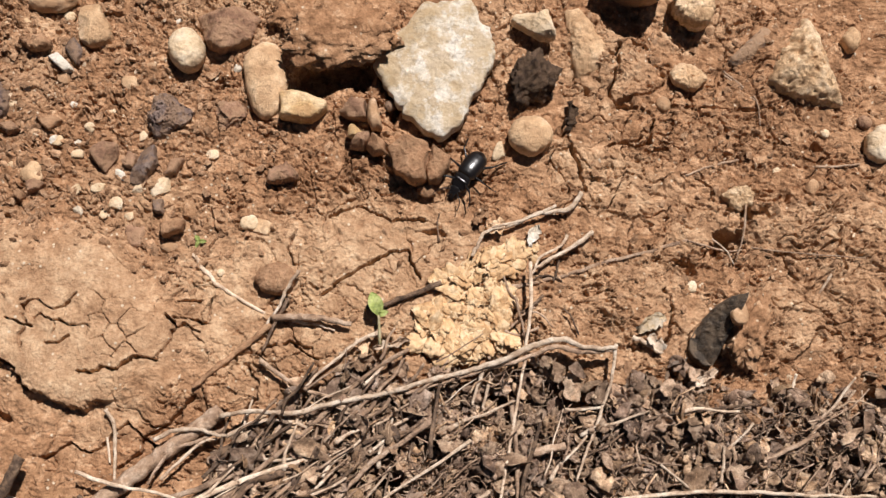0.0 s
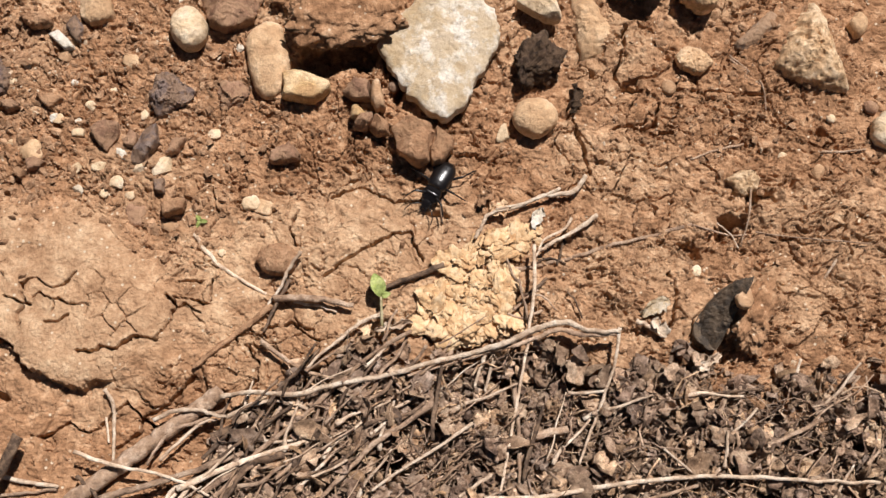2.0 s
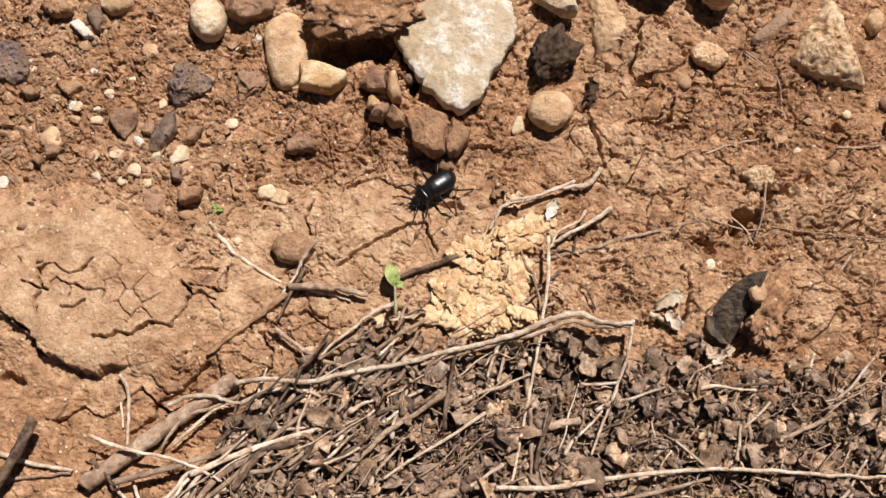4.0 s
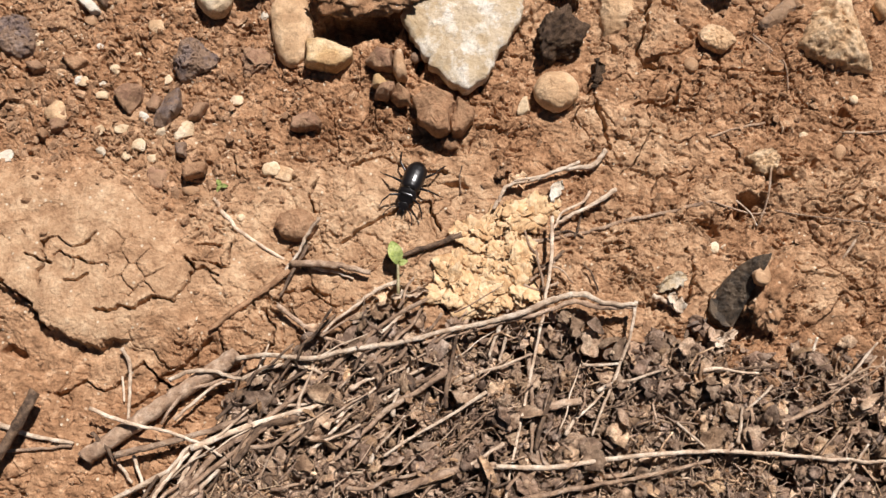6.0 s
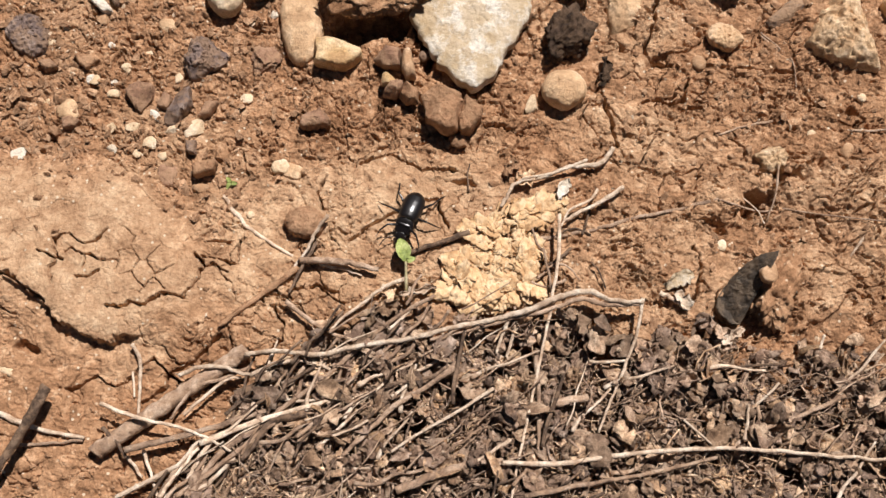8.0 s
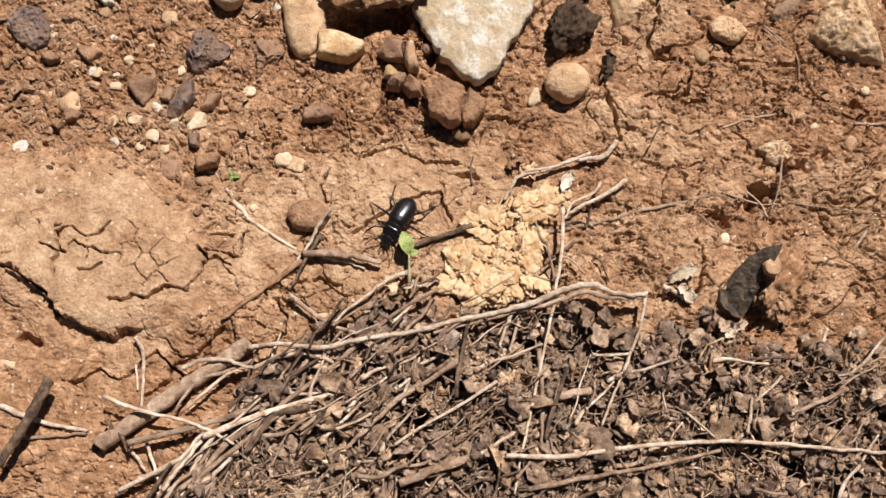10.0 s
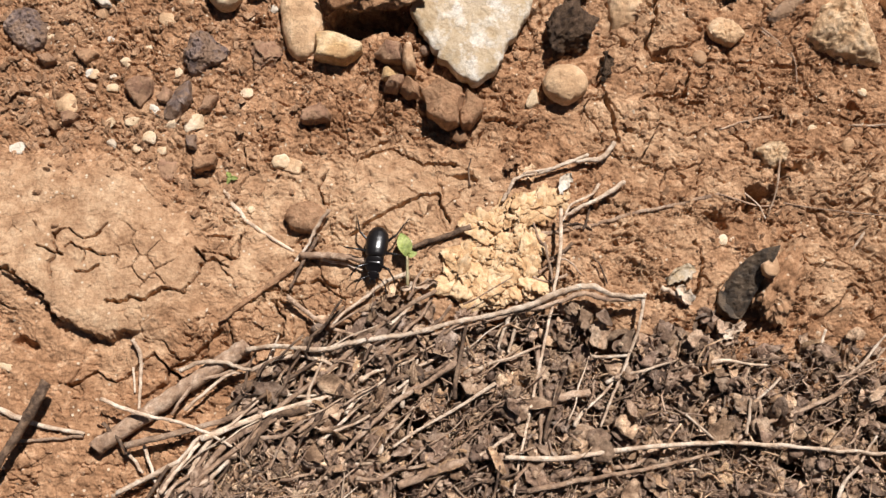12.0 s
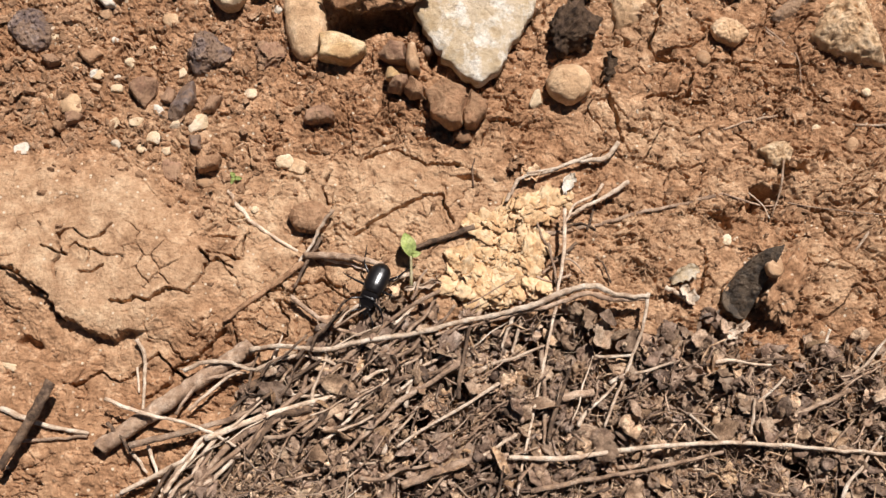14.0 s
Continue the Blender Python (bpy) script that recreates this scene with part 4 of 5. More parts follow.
def tube(pts, r0, r1, sides=7, rough=0.12, seed=0, close=True):
    """Verts and faces of a tapering, slightly uneven stem along pts."""
    rnd = random.Random(seed)
    verts, faces = [], []
    n = len(pts)
    up = Vector((0, 0, 1))
    for i, p in enumerate(pts):
        along = (pts[min(i + 1, n - 1)] - pts[max(i - 1, 0)]).normalized()
        side = along.cross(up)
        side = side.normalized() if side.length > 1e-4 else Vector((1, 0, 0))
        top = side.cross(along)
        r = r0 + (r1 - r0) * i / max(1, n - 1)
        r *= 1 + rough * noise.noise(Vector((i * 0.22, seed * 3.1, 0))) * 1.3 + (0.3 * rough * 3 if rnd.random() < 0.05 else 0)
        for k in range(sides):
            a = 2 * math.pi * k / sides
            rr = r * (1 + rough * 1.1 * noise.noise(Vector((i * 0.05, k * 2.3, seed))) + rough * 0.6 * noise.noise(Vector((i * 0.7, k * 1.7, seed))))
            verts.append(p + side * (rr * math.cos(a)) + top * (rr * math.sin(a)))
        if i:
            b = (i - 1) * sides
            faces += [[b + k, b + (k + 1) % sides, b + sides + (k + 1) % sides, b + sides + k] for k in range(sides)]
    if close:
        faces += [list(range(sides))[::-1], [(n - 1) * sides + k for k in range(sides)]]
    return verts, faces


def twig(way, r, material, label, lift=0.0, taper=0.7, name="twig", steps=9, category="twig", ends=(0, 0), rough=0.16):
    """A stem that lies along the plan points, on the ground or raised by lift."""
    seed = int(abs(way[0][0]) * 1e5 + abs(way[0][1]) * 1e4) % 997
    pts = []
    for i, (x, y) in enumerate(way):
        s = i / (len(way) - 1)
        pts.append((x, y, lie(x, y) + r * 0.8 + lift + ends[0] * (1 - s) + ends[1] * s))
    line = smooth_path(pts, steps)
    for i, p in enumerate(line):
        p += Vector((noise.noise(Vector((i * 0.35, seed, 0))), noise.noise(Vector((i * 0.35, seed, 5))), 0.5 * noise.noise(Vector((i * 0.35, seed, 9))))) * min(r * 0.7, 0.0007)
    v, f = tube(line, r, r * taper, 11, rough, seed)
    for k in range(11):
        v[k] += (line[0] - line[1]).normalized() * min(r * 0.9, 0.0012) * noise.noise(Vector((k * 1.9, seed, 0)))
        v[k - 11] += (line[-1] - line[-2]).normalized() * min(r * 0.9, 0.0012) * noise.noise(Vector((k * 1.9, seed, 7)))
    return tagged(new(name, mesh(name, v, f, material)), label, category)


PALE, WOOD, OLD = STRAW, TWIG, BARK
twig([(0.0855, -0.0269), (0.0723, -0.0259), (0.0616, -0.0220), (0.0495, -0.0247), (0.0374, -0.0296), (0.0230, -0.0335), (0.0038, -0.0376), (-0.0152, -0.0422), (-0.0342, -0.0450), (-0.0532, -0.0489), (-0.0698, -0.0474), (-0.0840, -0.0489)], 0.0012, PALE, "long bent tan twig lying across the litter", 0.0105, 0.8, rough=0.24)
twig([(0.0845, -0.0274), (0.0689, -0.0274), (0.0593, -0.0249), (0.0484, -0.0286), (0.0278, -0.0337), (0.0110, -0.0381), (-0.0057, -0.0424)], 0.0011, TWIG, "forked grey-tan side twig", 0.0092, rough=0.24)
twig([(-0.0034, -0.0234), (-0.0202, -0.0325), (-0.0344, -0.0442), (-0.0508, -0.0585), (-0.0670, -0.0703), (-0.0807, -0.0808), (-0.0942, -0.0916), (-0.1060, -0.1093)], 0.0008, WOOD, "crooked brown twig running down the slope", 0.008, 1.6)
twig([(0.0768, 0.0451), (0.0700, 0.0377), (0.0568, 0.0361), (0.0442, 0.0311), (0.0328, 0.0285), (0.0290, 0.0232), (0.0259, 0.0172)], 0.0011, PALE, "bleached straw-coloured stem with a split end", 0.004)
twig([(0.0644, 0.0392), (0.0504, 0.0334), (0.0353, 0.0300)], 0.0008, PALE, "short bleached stem splinter", 0.005)
twig([(0.0802, 0.0263), (0.0699, 0.0195), (0.0611, 0.0151), (0.0535, 0.0108)], 0.0011, PALE, "bleached broken stem on soil", 0.005)
twig([(0.0688, 0.0252), (0.0648, 0.0200), (0.0560, 0.0156), (0.0521, 0.0084)], 0.0007, PALE, "thin bleached stem on soil", 0.006)
twig([(0.1236, 0.0225), (0.1019, 0.0170), (0.0842, 0.0131), (0.0715, 0.0092), (0.0539, 0.0053), (0.0414, 0.0035)], 0.0008, WOOD, "thin brown stem half stuck in soil", 0.0003, 1.2)
twig([(0.0512, 0.0127), (0.0496, -0.0100), (0.0446, -0.0371), (0.0385, -0.0634), (0.0329, -0.0867), (0.0279, -0.1094)], 0.0008, PALE, "long straight pale grass stem", 0.009)
twig([(0.0437, -0.0017), (0.0466, -0.0168), (0.0475, -0.0280)], 0.0006, WOOD, "thin grey stem on soil", 0.006)
twig([(0.0397, -0.0466), (0.0408, -0.0703), (0.0399, -0.0900)], 0.0011, WOOD, "flat brown stem in litter", 0.008)
twig([(0.0119, 0.0064), (0.0015, 0.0023), (-0.0097, -0.0015), (-0.0153, -0.0038)], 0.0013, BARK, "short brown twig beside a seedling", 0.002)
twig([(-0.0626, -0.0070), (-0.0502, -0.0070), (-0.0379, -0.0087), (-0.0285, -0.0112)], 0.0016, TWIG, "short weathered grey twig on bare soil", 0.0035)
twig([(-0.0542, -0.0081), (-0.0430, -0.0102), (-0.0355, -0.0132)], 0.0007, PALE, "thin pale splinter under a twig", 0.001)
twig([(-0.0981, 0.0238), (-0.0888, 0.0115), (-0.0780, 0.0033), (-0.0665, -0.0039)], 0.0010, PALE, "pale grey stem pressed into mud", 0.0002)
twig([(-0.0506, 0.0131), (-0.0563, 0.0056), (-0.0594, -0.0010), (-0.0659, -0.0103)], 0.0009, PALE, "slender arched tan stem", 0.005, ends=(0, -0.003))
twig([(-0.0640, -0.0090), (-0.0720, -0.0160), (-0.0778, -0.0203), (-0.0883, -0.0290), (-0.0960, -0.0360)], 0.0014, CLOD, "reddish-brown root sunk in a crack", 0.0012)
twig([(-0.0555, 0.0016), (-0.0613, -0.0086), (-0.0671, -0.0212)], 0.0009, BARK, "thin brown stem casting a shadow", 0.003)
twig([(-0.0152, -0.0146), (-0.0266, -0.0194), (-0.0351, -0.0263), (-0.0435, -0.0325), (-0.0482, -0.0374)], 0.0009, PALE, "pale curved stem on the litter edge", 0.004)
twig([(-0.0680, -0.0251), (-0.0568, -0.0338), (-0.0469, -0.0391), (-0.0360, -0.0426)], 0.0011, WOOD, "tan stem lying in litter", 0.004)
twig([(-0.0843, -0.0461), (-0.0981, -0.0558), (-0.1113, -0.0652), (-0.1296, -0.0784), (-0.1458, -0.0899)], 0.0035, TWIG, "thick straight brown stick with a broken end", 0.0015, 1.0, rough=0.03, steps=16)
twig([(-0.1114, -0.0580), (-0.1033, -0.0542), (-0.0926, -0.0542), (-0.0853, -0.0566), (-0.0765, -0.0571)], 0.0010, PALE, "pale wavy stem over a thick stick", 0.008)
twig([(-0.0817, -0.0573), (-0.0700, -0.0521), (-0.0581, -0.0514), (-0.0473, -0.0550)], 0.0009, PALE, "pale arched stem on soil", 0.008)
twig([(-0.0822, -0.0535), (-0.0939, -0.0587), (-0.1056, -0.0630), (-0.1143, -0.0760)], 0.0009, WOOD, "thin brown stem along a stick", 0.006)
twig([(-0.0682, -0.0544), (-0.0775, -0.0604), (-0.0892, -0.0652)], 0.0023, BARK, "stout dark twig in litter", 0.004)
twig([(-0.1330, -0.0439), (-0.1294, -0.0507), (-0.1288, -0.0627), (-0.1287, -0.0741)], 0.0009, PALE, "pale upright stem with a bud", 0.003)
twig([(-0.1330, -0.0552), (-0.1315, -0.0661)], 0.0006, PALE, "short pale splinter on soil", 0.001)
twig([(-0.1431, -0.0698), (-0.1274, -0.0756), (-0.1108, -0.0793), (-0.0977, -0.0840), (-0.0881, -0.0895)], 0.0008, PALE, "bleached thin stem across a stick", 0.010)
twig([(-0.1899, -0.0727), (-0.1750, -0.0784), (-0.1628, -0.0815), (-0.1512, -0.0833)], 0.0012, PALE, "bleached stem lying on soil", 0.001)
twig([(-0.1814, -0.0866), (-0.1672, -0.0857), (-0.1519, -0.0845)], 0.0008, WOOD, "thin tan stem on soil", 0.001)
twig([(-0.1660, -0.0628), (-0.1703, -0.0728), (-0.1762, -0.0844), (-0.1837, -0.0977)], 0.0025, BARK, "charred black stick sloping into view", 0.010)
twig([(-0.1424, -0.0795), (-0.1361, -0.0853), (-0.1316, -0.0922)], 0.0009, BARK, "short dark twig against a thick stick", 0.006)
twig([(-0.1317, -0.0889), (-0.1133, -0.0843), (-0.0949, -0.0790), (-0.0752, -0.0722)], 0.0015, WOOD, "long brown twig on soil", 0.008)
twig([(-0.0907, -0.0794), (-0.1044, -0.0887), (-0.1131, -0.1002), (-0.1193, -0.1116)], 0.0013, WOOD, "brown twig in a bundle of stems", 0.005)
twig([(-0.0973, -0.0853), (-0.1048, -0.0980), (-0.1098, -0.1116)], 0.0011, PALE, "straw stem in a bundle", 0.006)
twig([(-0.0861, -0.0817), (-0.0960, -0.0956), (-0.1033, -0.1116)], 0.0011, WOOD, "slender brown stem in a bundle", 0.004)
twig([(-0.1369, -0.1093), (-0.1223, -0.1014), (-0.1087, -0.0956)], 0.0010, PALE, "bleached straw stem on soil", 0.005)
twig([(-0.1253, -0.0887), (-0.1208, -0.1002), (-0.1179, -0.1093)], 0.0008, PALE, "short straw stem on soil", 0.004)
twig([(-0.1318, -0.0914), (-0.1253, -0.0997)], 0.0009, PALE, "short straw splinter on soil", 0.003)
twig([(-0.1010, -0.0860), (-0.0730, -0.0750), (-0.0470, -0.0680)], 0.0014, PALE, "tan stem sloping over the litter edge", 0.009)
twig([(-0.1350, -0.1080), (-0.1120, -0.0960), (-0.1020, -0.0850)], 0.0012, PALE, "curved straw stem in a tangle", 0.006)
twig([(-0.1170, -0.1080), (-0.1100, -0.0985), (-0.1020, -0.0880)], 0.0010, PALE, "straw stem crossing a tangle", 0.007)
twig([(-0.1100, -0.1080), (-0.0930, -0.0950), (-0.0710, -0.0770)], 0.0013, WOOD, "long tan stem through a tangle", 0.008)
twig([(-0.1040, -0.1080), (-0.0955, -0.1005), (-0.0870, -0.0920)], 0.0011, PALE, "short straw stem in a tangle", 0.007)
twig([(-0.1090, -0.0740), (-0.1000, -0.0655), (-0.0920, -0.0590), (-0.0860, -0.0580)], 0.0008, PALE, "thin pale stem beside a stick", 0.006)
twig([(-0.0576, -0.0737), (-0.0716, -0.0761), (-0.0794, -0.0865), (-0.0839, -0.0923)], 0.0020, BARK, "dark hooked twig on soil", 0.007)
twig([(0.0045, -0.0545), (-0.0068, -0.0623), (-0.0197, -0.0700), (-0.0301, -0.0798), (-0.0416, -0.0908)], 0.0013, WOOD, "straight grey-brown stem on litter", 0.010)
twig([(0.0014, -0.0539), (-0.0104, -0.0622), (-0.0221, -0.0716)], 0.0007, WOOD, "thin stem beside another", 0.009)
twig([(0.0215, -0.0630), (0.0061, -0.0728), (-0.0103, -0.0821), (-0.0218, -0.0895)], 0.0008, PALE, "pale straight stem on litter", 0.010)
twig([(0.0282, -0.0844), (0.0176, -0.0913), (0.0118, -0.0947)], 0.0009, PALE, "short pale stem on soil", 0.010)
twig([(-0.0194, -0.1053), (-0.0033, -0.0992), (0.0130, -0.0939), (0.0247, -0.0935)], 0.0020, WOOD, "brown stick sunk in litter", 0.008)
twig([(0.0245, -0.0941), (0.0498, -0.0943), (0.0731, -0.0909), (0.0963, -0.0889), (0.1172, -0.0882), (0.1425, -0.0896), (0.1655, -0.0918), (0.1884, -0.0932)], 0.0011, PALE, "very long pale stem across the litter", 0.012)
twig([(0.0337, -0.1076), (0.0592, -0.1026), (0.0848, -0.0985), (0.1142, -0.0917)], 0.0011, WOOD, "long grey stem on soil", 0.009)
twig([(0.1231, 0.0220), (0.1391, 0.0168), (0.1471, 0.0168)], 0.0005, WOOD, "fine rootlet on dry ground", 0.002)
twig([(0.0857, -0.0251), (0.0826, -0.0397), (0.0767, -0.0552), (0.0708, -0.0682), (0.0649, -0.0817)], 0.0008, PALE, "thin pale stem hanging over litter", 0.010)
twig([(0.1440, -0.0527), (0.1178, -0.0544), (0.0962, -0.0575), (0.0816, -0.0657), (0.0696, -0.0716)], 0.0006, BARK, "fine dark stem on soil", 0.009)
twig([(0.1689, -0.0664), (0.1518, -0.0739), (0.1325, -0.0809), (0.1203, -0.0878)], 0.0011, WOOD, "grey stem among leaf scraps", 0.009)
twig([(0.1009, -0.0763), (0.1087, -0.0833), (0.1142, -0.0883)], 0.0006, PALE, "short pale stalk on soil", 0.010)
twig([(0.0474, -0.0691), (0.0617, -0.0668)], 0.0020, WOOD, "short brown stick in litter", 0.008)
twig([(0.0291, -0.0320), (0.0259, -0.0393), (0.0229, -0.0478)], 0.0009, PALE, "bleached splinter on dry ground", 0.008)
twig([(0.0316, -0.0355), (0.0290, -0.0440), (0.0272, -0.0500)], 0.0009, PALE, "bleached splinter in a bunch", 0.007)
twig([(0.1506, 0.0597), (0.1358, 0.0564), (0.1253, 0.0526)], 0.0006, WOOD, "thin tan rootlet on soil", 0.001)
twig([(0.1481, 0.1033), (0.1566, 0.0949), (0.1621, 0.0884), (0.1630, 0.0767)], 0.0005, WOOD, "fine curled rootlet on soil", 0.001)
twig([(0.1842, 0.0551), (0.1944, 0.0545), (0.2060, 0.0553)], 0.0006, WOOD, "thin tan stem on soil", 0.001)
twig([(0.1516, 0.0178), (0.1664, 0.0152), (0.2009, 0.0100)], 0.0004, WOOD, "fine pale rootlet on soil", 0.002)
twig([(0.1509, 0.0380), (0.1484, 0.0248), (0.1439, 0.0113)], 0.0005, WOOD, "fine upright rootlet on soil", 0.003)
twig([(0.1341, 0.0222), (0.1400, 0.0165), (0.1428, 0.0105)], 0.0004, PALE, "fine white rootlet over a hole", 0.003)
twig([(0.1872, 0.0059), (0.1795, -0.0043)], 0.0007, PALE, "short pale splinter on soil", 0.001)
twig([(0.1482, 0.1014), (0.1566, 0.0935), (0.1614, 0.0886)], 0.0004, WOOD, "fine rootlet beside a stone", 0.001)
twig([(0.0945, -0.0212), (0.1004, -0.0242), (0.1051, -0.0281)], 0.0011, PALE, "pale curled stalk on soil", 0.003)
twig([(0.0116, 0.0255), (0.0111, 0.0334), (0.0122, 0.0387)], 0.0004, OLD, "fine dark rootlet on soil", 0.001)


def straw_bundle():
    """Loose dry stems that lie mostly one way over the edge of the litter."""
    rnd = random.Random(77)
    shapes = []
    for k in range(14):
        half = rnd.uniform(0.006, 0.018)
        pts = [(half * s, rnd.uniform(-0.09, 0.09) * half, rnd.uniform(-0.05, 0.05) * half) for s in (-1, -0.5, 0, 0.5, 1)]
        r = rnd.uniform(0.00035, 0.0010)
        v, f = tube(smooth_path(pts, 5), r, r * rnd.uniform(0.5, 0.9), 8, 0.18, k)
        shapes.append(mesh("dry_stem", v, f, (STRAW, TWIG, TWIG, BARK, STRAW, TWIG, BARK)[k % 7]))
    made = 0
    while made < 140:
        x, y = rnd.uniform(-0.14, 0.2), rnd.uniform(-0.122, -0.02)
        cover = float(litter_cover(np.array([x]), np.array([y - 0.004]))[0])
        if cover < 0.3 or rnd.random() < step(-0.03, 0.08, x) * 0.75:
            continue
        ob = new("dry_stem", shapes[made % 14])
        ob.matrix_basis = pose(x, y, lie(x, y) + rnd.uniform(0.005, 0.0125), 0, rnd.gauss(0, 7), rnd.gauss(40, 24))
        tagged(ob, "broken dry plant stem on leaf litter", "stem", "dry stems on the litter")
        made += 1


straw_bundle()
STALKS = [(0.0504, 0.0054), (0.0439, -0.0023), (0.0565, -0.0010), (0.0475, -0.0087), (0.0617, 0.0054), (0.0536, -0.0151), (0.0650, -0.0074), (0.0412, -0.0151)]
for k, (x, y) in enumerate(STALKS):
    a = k * 1.9
    twig([(x, y), (x + 0.008 * math.cos(a), y + 0.006 * math.sin(a + 0.5)), (x + 0.015 * math.cos(a), y + 0.013 * math.sin(a))], 0.0005 + 0.00012 * (k % 3),
         (BARK, TWIG)[k % 2], "broken brown stalk beside pale shavings", 0.002 + 0.0006 * (k % 4))


# ---- litter ----
def scrap(rnd, size, curl, cols=4, rows=3, ragged=0.4):
    """A torn, curled scrap of leaf as verts and faces, with a little thickness."""
    length, width = size * rnd.uniform(0.8, 1.6), size * rnd.uniform(0.35, 0.8)
    bend, twist = rnd.uniform(-1, 1) * curl, rnd.uniform(-1, 1) * curl * 0.7
    top = []
    for i in range(cols + 1):
        u = i / cols * 2 - 1
        wide = width * (1 - 0.6 * abs(u) ** 2.6) * (1 + ragged * rnd.uniform(-1, 0.5))
        lean = rnd.uniform(-0.4, 0.4) * ragged * width
        for j in range(rows + 1):
            v = (j / rows * 2 - 1)
            z = bend * length * 0.4 * u * u + curl * width * 0.7 * v * v + twist * u * v * width + rnd.uniform(-0.06, 0.06) * size
            top.append(Vector((u * length / 2 + rnd.uniform(-0.06, 0.06) * size, v * wide / 2 + lean + rnd.uniform(-0.05, 0.05) * size, z)))
    n = len(top)
    verts = top + [p - Vector((0, 0, 0.05 * size + 0.00012)) for p in top]
    quad = lambda i, j: [i * (rows + 1) + j, (i + 1) * (rows + 1) + j, (i + 1) * (rows + 1) + j + 1, i * (rows + 1) + j + 1]
    faces = [quad(i, j) for i in range(cols) for j in range(rows)]
    faces += [[k + n for k in f[::-1]] for f in faces[:cols * rows]]
    rim = [j for j in range(rows + 1)] + [i * (rows + 1) + rows for i in range(1, cols + 1)] + [cols * (rows + 1) + j for j in range(rows - 1, -1, -1)] + [i * (rows + 1) for i in range(cols - 1, 0, -1)]
    faces += [[a, b, b + n, a + n] for a, b in zip(rim, rim[1:] + rim[:1])]
    return verts, faces


def frill(rnd, size, around, rings, crumple):
    """A crumpled broken leaf with an uneven lobed outline, thin but with two sides."""
    shift = Vector((rnd.uniform(-40, 40), rnd.uniform(-40, 40), rnd.uniform(-40, 40)))
    long, cup = rnd.uniform(1.0, 1.7), rnd.uniform(-0.5, 0.8)
    top = [Vector((0, 0, crumple * size * 0.3 * noise.noise(shift)))]
    for i in range(1, rings + 1):
        for k in range(around):
            a = 2 * math.pi * k / around
            way = Vector((math.cos(a), math.sin(a), 0))
            reach = 0.5 * size * (1 + 0.5 * noise.noise(way * 1.3 + shift) + 0.42 * noise.noise(way * 3.5 + shift) + 0.34 * noise.noise(way * 8 + shift))
            p = way * reach * i / rings
            q = p * (2.2 / size) + shift
            z = crumple * size * (0.42 * noise.noise(q) + 0.2 * noise.noise(q * 2.6)) + cup * p.y * p.y / size
            top.append(Vector((p.x * long, p.y, z)))
    n = len(top)
    verts = top + [p - Vector((0, 0, 0.03 * size + 0.0001)) for p in top]
    at = lambda i, k: 1 + (i - 1) * around + k % around
    faces = [[0, at(1, k), at(1, k + 1)] for k in range(around)]
    faces += [[at(i, k), at(i + 1, k), at(i + 1, k + 1), at(i, k + 1)] for i in range(1, rings) for k in range(around)]
    faces += [[q + n for q in f[::-1]] for f in faces]
    faces += [[at(rings, k), at(rings, k) + n, at(rings, k + 1) + n, at(rings, k + 1)] for k in range(around)]
    return verts, faces


def litter_places(rnd, count, margin=0.0):
    x, y = rnd.uniform(-0.225, 0.225, count * 4), rnd.uniform(-0.135, 0.0, count * 4)
    filled = step(-0.42, -0.2, fbm(x, y, 62, 3, 67))
    keep = np.flatnonzero(litter_cover(x, y + margin) * (0.12 + 0.88 * filled) > rnd.rand(count * 4))[:count]
    return x[keep], y[keep]


